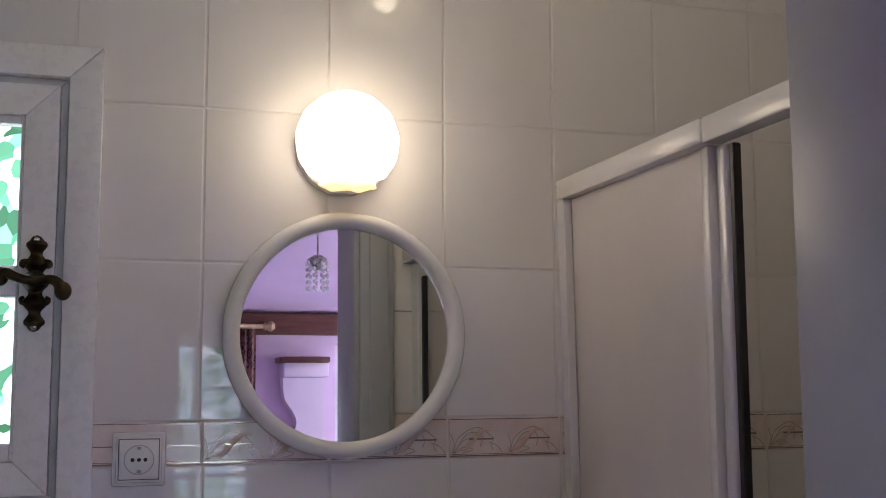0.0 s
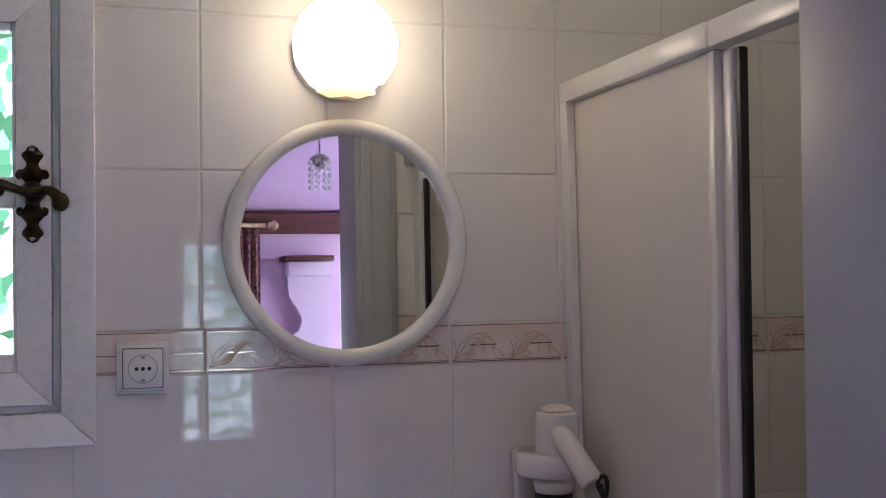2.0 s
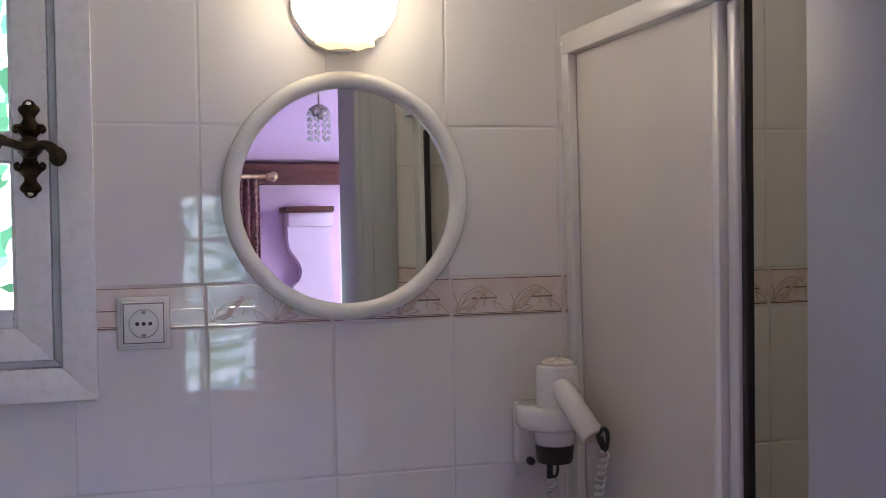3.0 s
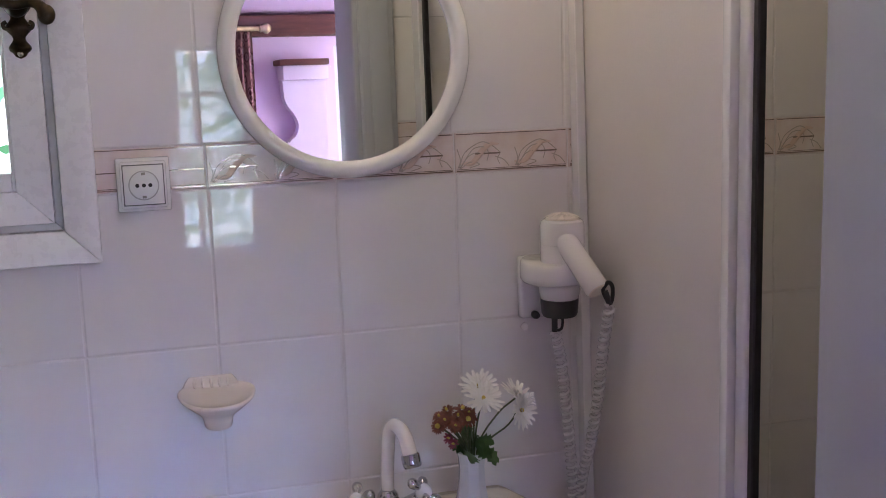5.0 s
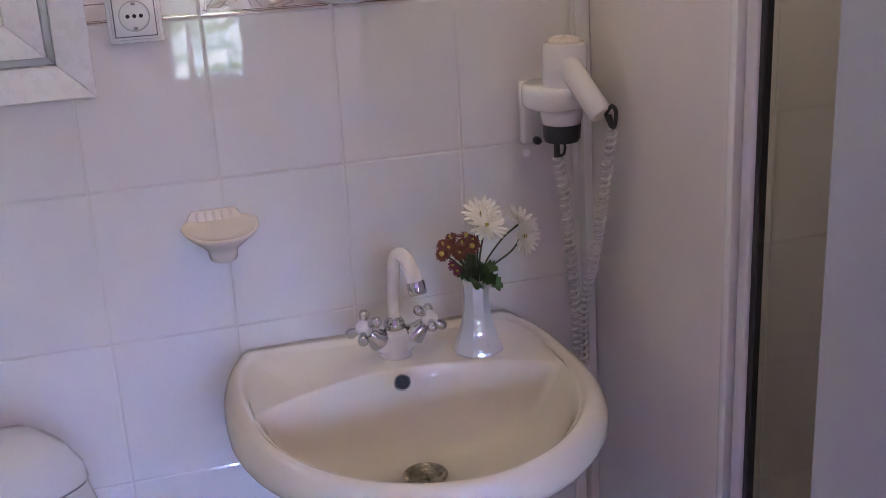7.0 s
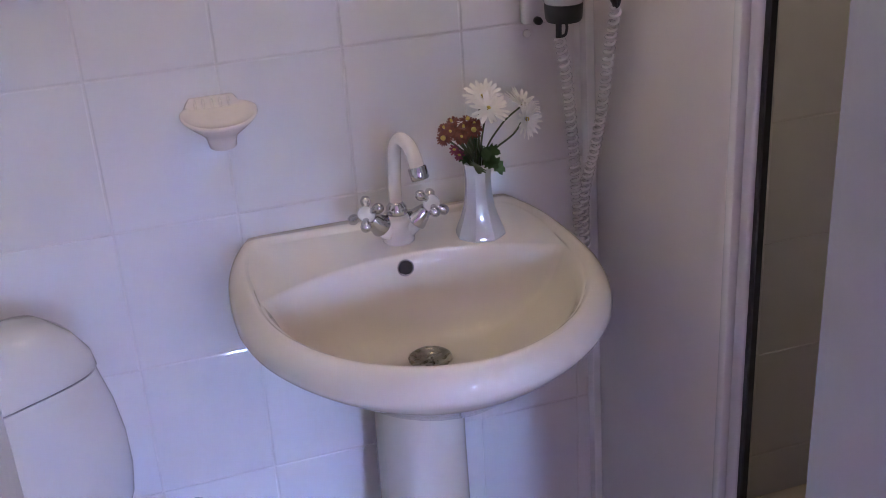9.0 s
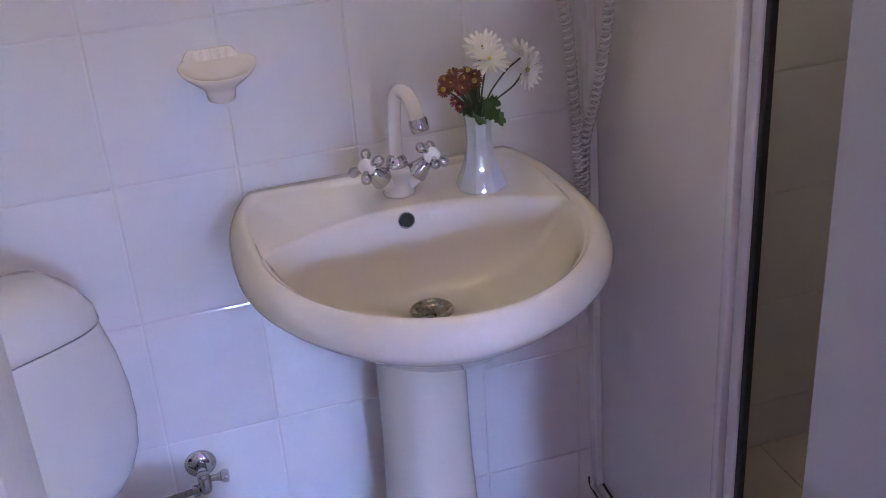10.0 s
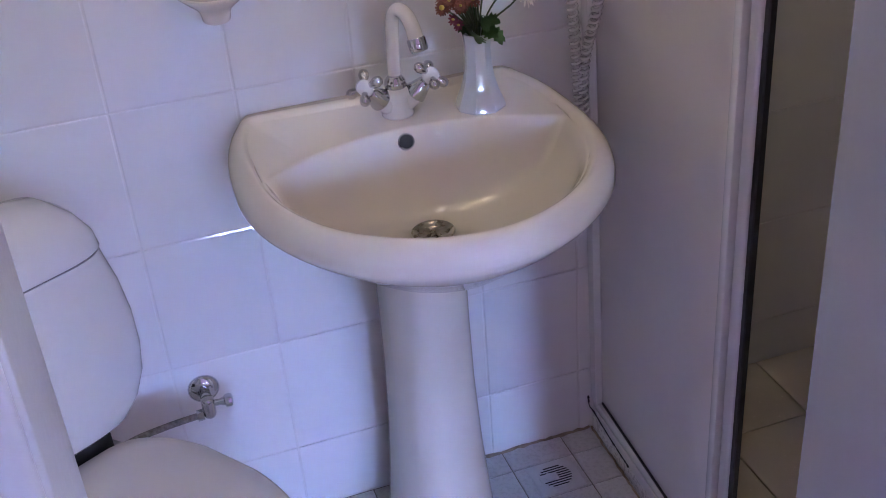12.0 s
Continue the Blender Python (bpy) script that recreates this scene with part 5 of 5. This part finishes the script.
def cut_line_mesh(w):
    bm = bmesh.new()
    for z, h in ((0.0030, 0.0020), (0.0060, 0.0010), (0.030, 0.0016), (0.0640, 0.0012)):
        box_bm(0.0035, w - 0.0035, -0.0009, 0.0005, z, z + h, 0.0004, bm=bm)
    return mesh_of("line", bm, M_LINE, False)


ME_LINE = line_mesh()
cut_meshes = {}


def put(name, me, parent, m):
    ob = new(name, me)
    ob.parent = parent
    ob.matrix_basis = m
    return ob


def corner_tile_mesh(p0, p1, q0, q1, b, c, d):
    """A tile notched round the corner of an opening that ends at x = b: below the opening (c) or above it (d)."""
    j, e = 0.0011, 0.0022
    if c is not None:
        pts = [(p0, q0, 1, 1), (p1, q0, -1, 1), (p1, q1, -1, -1), (b, q1, 1, -1), (b, c, 1, -1), (p0, c, 1, -1)]
    else:
        pts = [(p0, d, 1, 1), (b, d, 1, 1), (b, q0, 1, 1), (p1, q0, -1, 1), (p1, q1, -1, -1), (p0, q1, 1, -1)]
    rows = [[(x - p0 + u * k, y, z - q0 + v * k) for x, z, u, v in pts] for k, y in ((j, 0.008), (j, 0.0008), (j + e, 0.0))]
    return mesh_of("tile", rings_bm(rows), M_TILE, False)


def lay_tiles(parent, x_from, x_to, shift_up, shift_low, z_top, flip, y, holes, cut_x=None):
    """Courses of upright tiles; flip turns the face to +y."""
    rng = random.Random(5)
    courses = []
    z = B0
    while z > FLOOR_Z:
        courses.append((max(FLOOR_Z, z - TH), z, "low"))
        z -= TH
    courses.append((B0, B1, "border"))
    z = B1
    while z < z_top:
        courses.append((z, min(z_top, z + TH), "up"))
        z += TH
    for z0, z1, kind in courses:
        shift = {"low": shift_low, "up": shift_up, "border": (shift_up + shift_low) * 0.7}[kind]
        k0, k1 = math.floor((x_from - shift) / TW), math.ceil((x_to - shift) / TW)
        for k in range(k0, k1):
            xa, xb = max(x_from, k * TW + shift), min(x_to, (k + 1) * TW + shift)
            if xb - xa < 0.012:
                continue
            spans = [(xa, xb, z0, z1)]
            for a, b, c, d in holes:
                nxt = []
                for s in spans:
                    p0, p1, q0, q1 = s
                    if kind != "border" and p0 > a and p0 < b - 0.004 and p1 > b + 0.004 and (q0 < c < q1 or q0 < d < q1):
                        low = q0 < c < q1
                        put("tile", corner_tile_mesh(p0, p1, q0, q1, b, c if low else None, None if low else d), parent, pose(p0, y, q0))
                        continue
                    if p1 <= a or p0 >= b or q1 <= c or q0 >= d:
                        nxt.append(s)
                        continue
                    if p0 < a:
                        nxt.append((p0, a, q0, q1))
                    if p1 > b:
                        nxt.append((b, p1, q0, q1))
                    m0, m1 = max(p0, a), min(p1, b)
                    if q0 < c:
                        nxt.append((m0, m1, q0, c))
                    if q1 > d:
                        nxt.append((m0, m1, d, q1))
                spans = nxt
            for p0, p1, q0, q1 in spans:
                w, h = round(p1 - p0, 4), round(q1 - q0, 4)
                if w < 0.012 or h < 0.012:
                    continue
                if kind == "border" and abs(w - TW) < 1e-3:
                    me = ME_BORDER
                elif kind != "border" and abs(w - TW) < 1e-3 and abs(h - TH) < 1e-3:
                    me = ME_TILE
                else:
                    key = (w, h, kind == "border")
                    if key not in cut_meshes:
                        cut_meshes[key] = tile_mesh("tile", w, h, M_BORDER if kind == "border" else M_TILE)
                    me = cut_meshes[key]
                tilt = (rng.uniform(-0.12, 0.12), 0, rng.uniform(-0.12, 0.12))
                dy = rng.uniform(-0.0003, 0.0003)
                m = pose(p0, y + dy, q0, *tilt) if not flip else pose(p1, y + dy, q0, tilt[0], 0, 180 + tilt[2])
                ob = put("border_tile" if kind == "border" else "tile", me, parent, m)
                if kind == "border" and me is not ME_BORDER and w > 0.06:
                    put("line", cut_line_mesh(w), ob, Matrix.Identity(4))
                if kind == "border" and me is ME_BORDER:
                    put("relief", ME_SWIRL, ob, Matrix.Identity(4))
                    put("relief", ME_SWIRL2, ob, Matrix.Identity(4))
                    put("line", ME_LINE, ob, Matrix.Identity(4))


lay_tiles(wall_main, ROOM_L, ROOM_R, 0.002, 0.009, ROOM_TOP, False, 0.0, [(-0.728, -0.166, 1.260, 1.983)])
lay_tiles(wall_door, DOOR_R + 0.05, ROOM_R, 0.06, 0.06, ROOM_TOP, True, Y_DOOR, [])
lay_tiles(wall_door, ROOM_L, DOOR_L - 0.05, 0.06, 0.06, ROOM_TOP, True, Y_DOOR, [])


def flat_tile_mesh(name, w, d, mat):
    j, b = 0.0014, 0.0012
    o = [(j, j), (w - j, j), (w - j, d - j), (j, d - j)]
    i = [(j + b, j + b), (w - j - b, j + b), (w - j - b, d - j - b), (j + b, d - j - b)]
    return mesh_of(name, rings_bm([[(x, y, -0.006) for x, y in o], [(x, y, -b * 0.7) for x, y in o], [(x, y, 0) for x, y in i]]), mat, False)


FLOOR_X = [ROOM_L, -0.83, -0.635, -0.44, -0.245, -0.05, 0.145, 0.33, 0.428, 0.5625, SX + 0.022]
FLOOR_Y = [Y_DOOR, -0.85, -0.66, -0.46, -0.265, -0.165, -0.066, -0.001]
for xa, xb in zip(FLOOR_X, FLOOR_X[1:]):
    for ya, yb in zip(FLOOR_Y, FLOOR_Y[1:]):
                put("floor_tile", flat_tile_mesh("floor_tile", xb - xa, yb - ya, M_FLOOR), floor, pose(xa, ya, FLOOR_Z))
tray = solid("shower_floor", box_bm(SX + 0.031, ROOM_R - 0.001, Y_DOOR + 0.001, -0.001, FLOOR_Z - 0.002, -0.0145), M_FLOOR_GROUT, "raised shower floor of beige tiles", kind="structure")
TRAY_X, TRAY_Y = [SX + 0.031, 0.84, 1.04, 1.24, ROOM_R - 0.002], [Y_DOOR + 0.002, -0.80, -0.60, -0.40, -0.20, -0.002]
for xa, xb in zip(TRAY_X, TRAY_X[1:]):
    for ya, yb in zip(TRAY_Y, TRAY_Y[1:]):
        put("floor_tile", flat_tile_mesh("floor_tile", xb - xa, yb - ya, M_TRAY), tray, pose(xa, ya, -0.010))
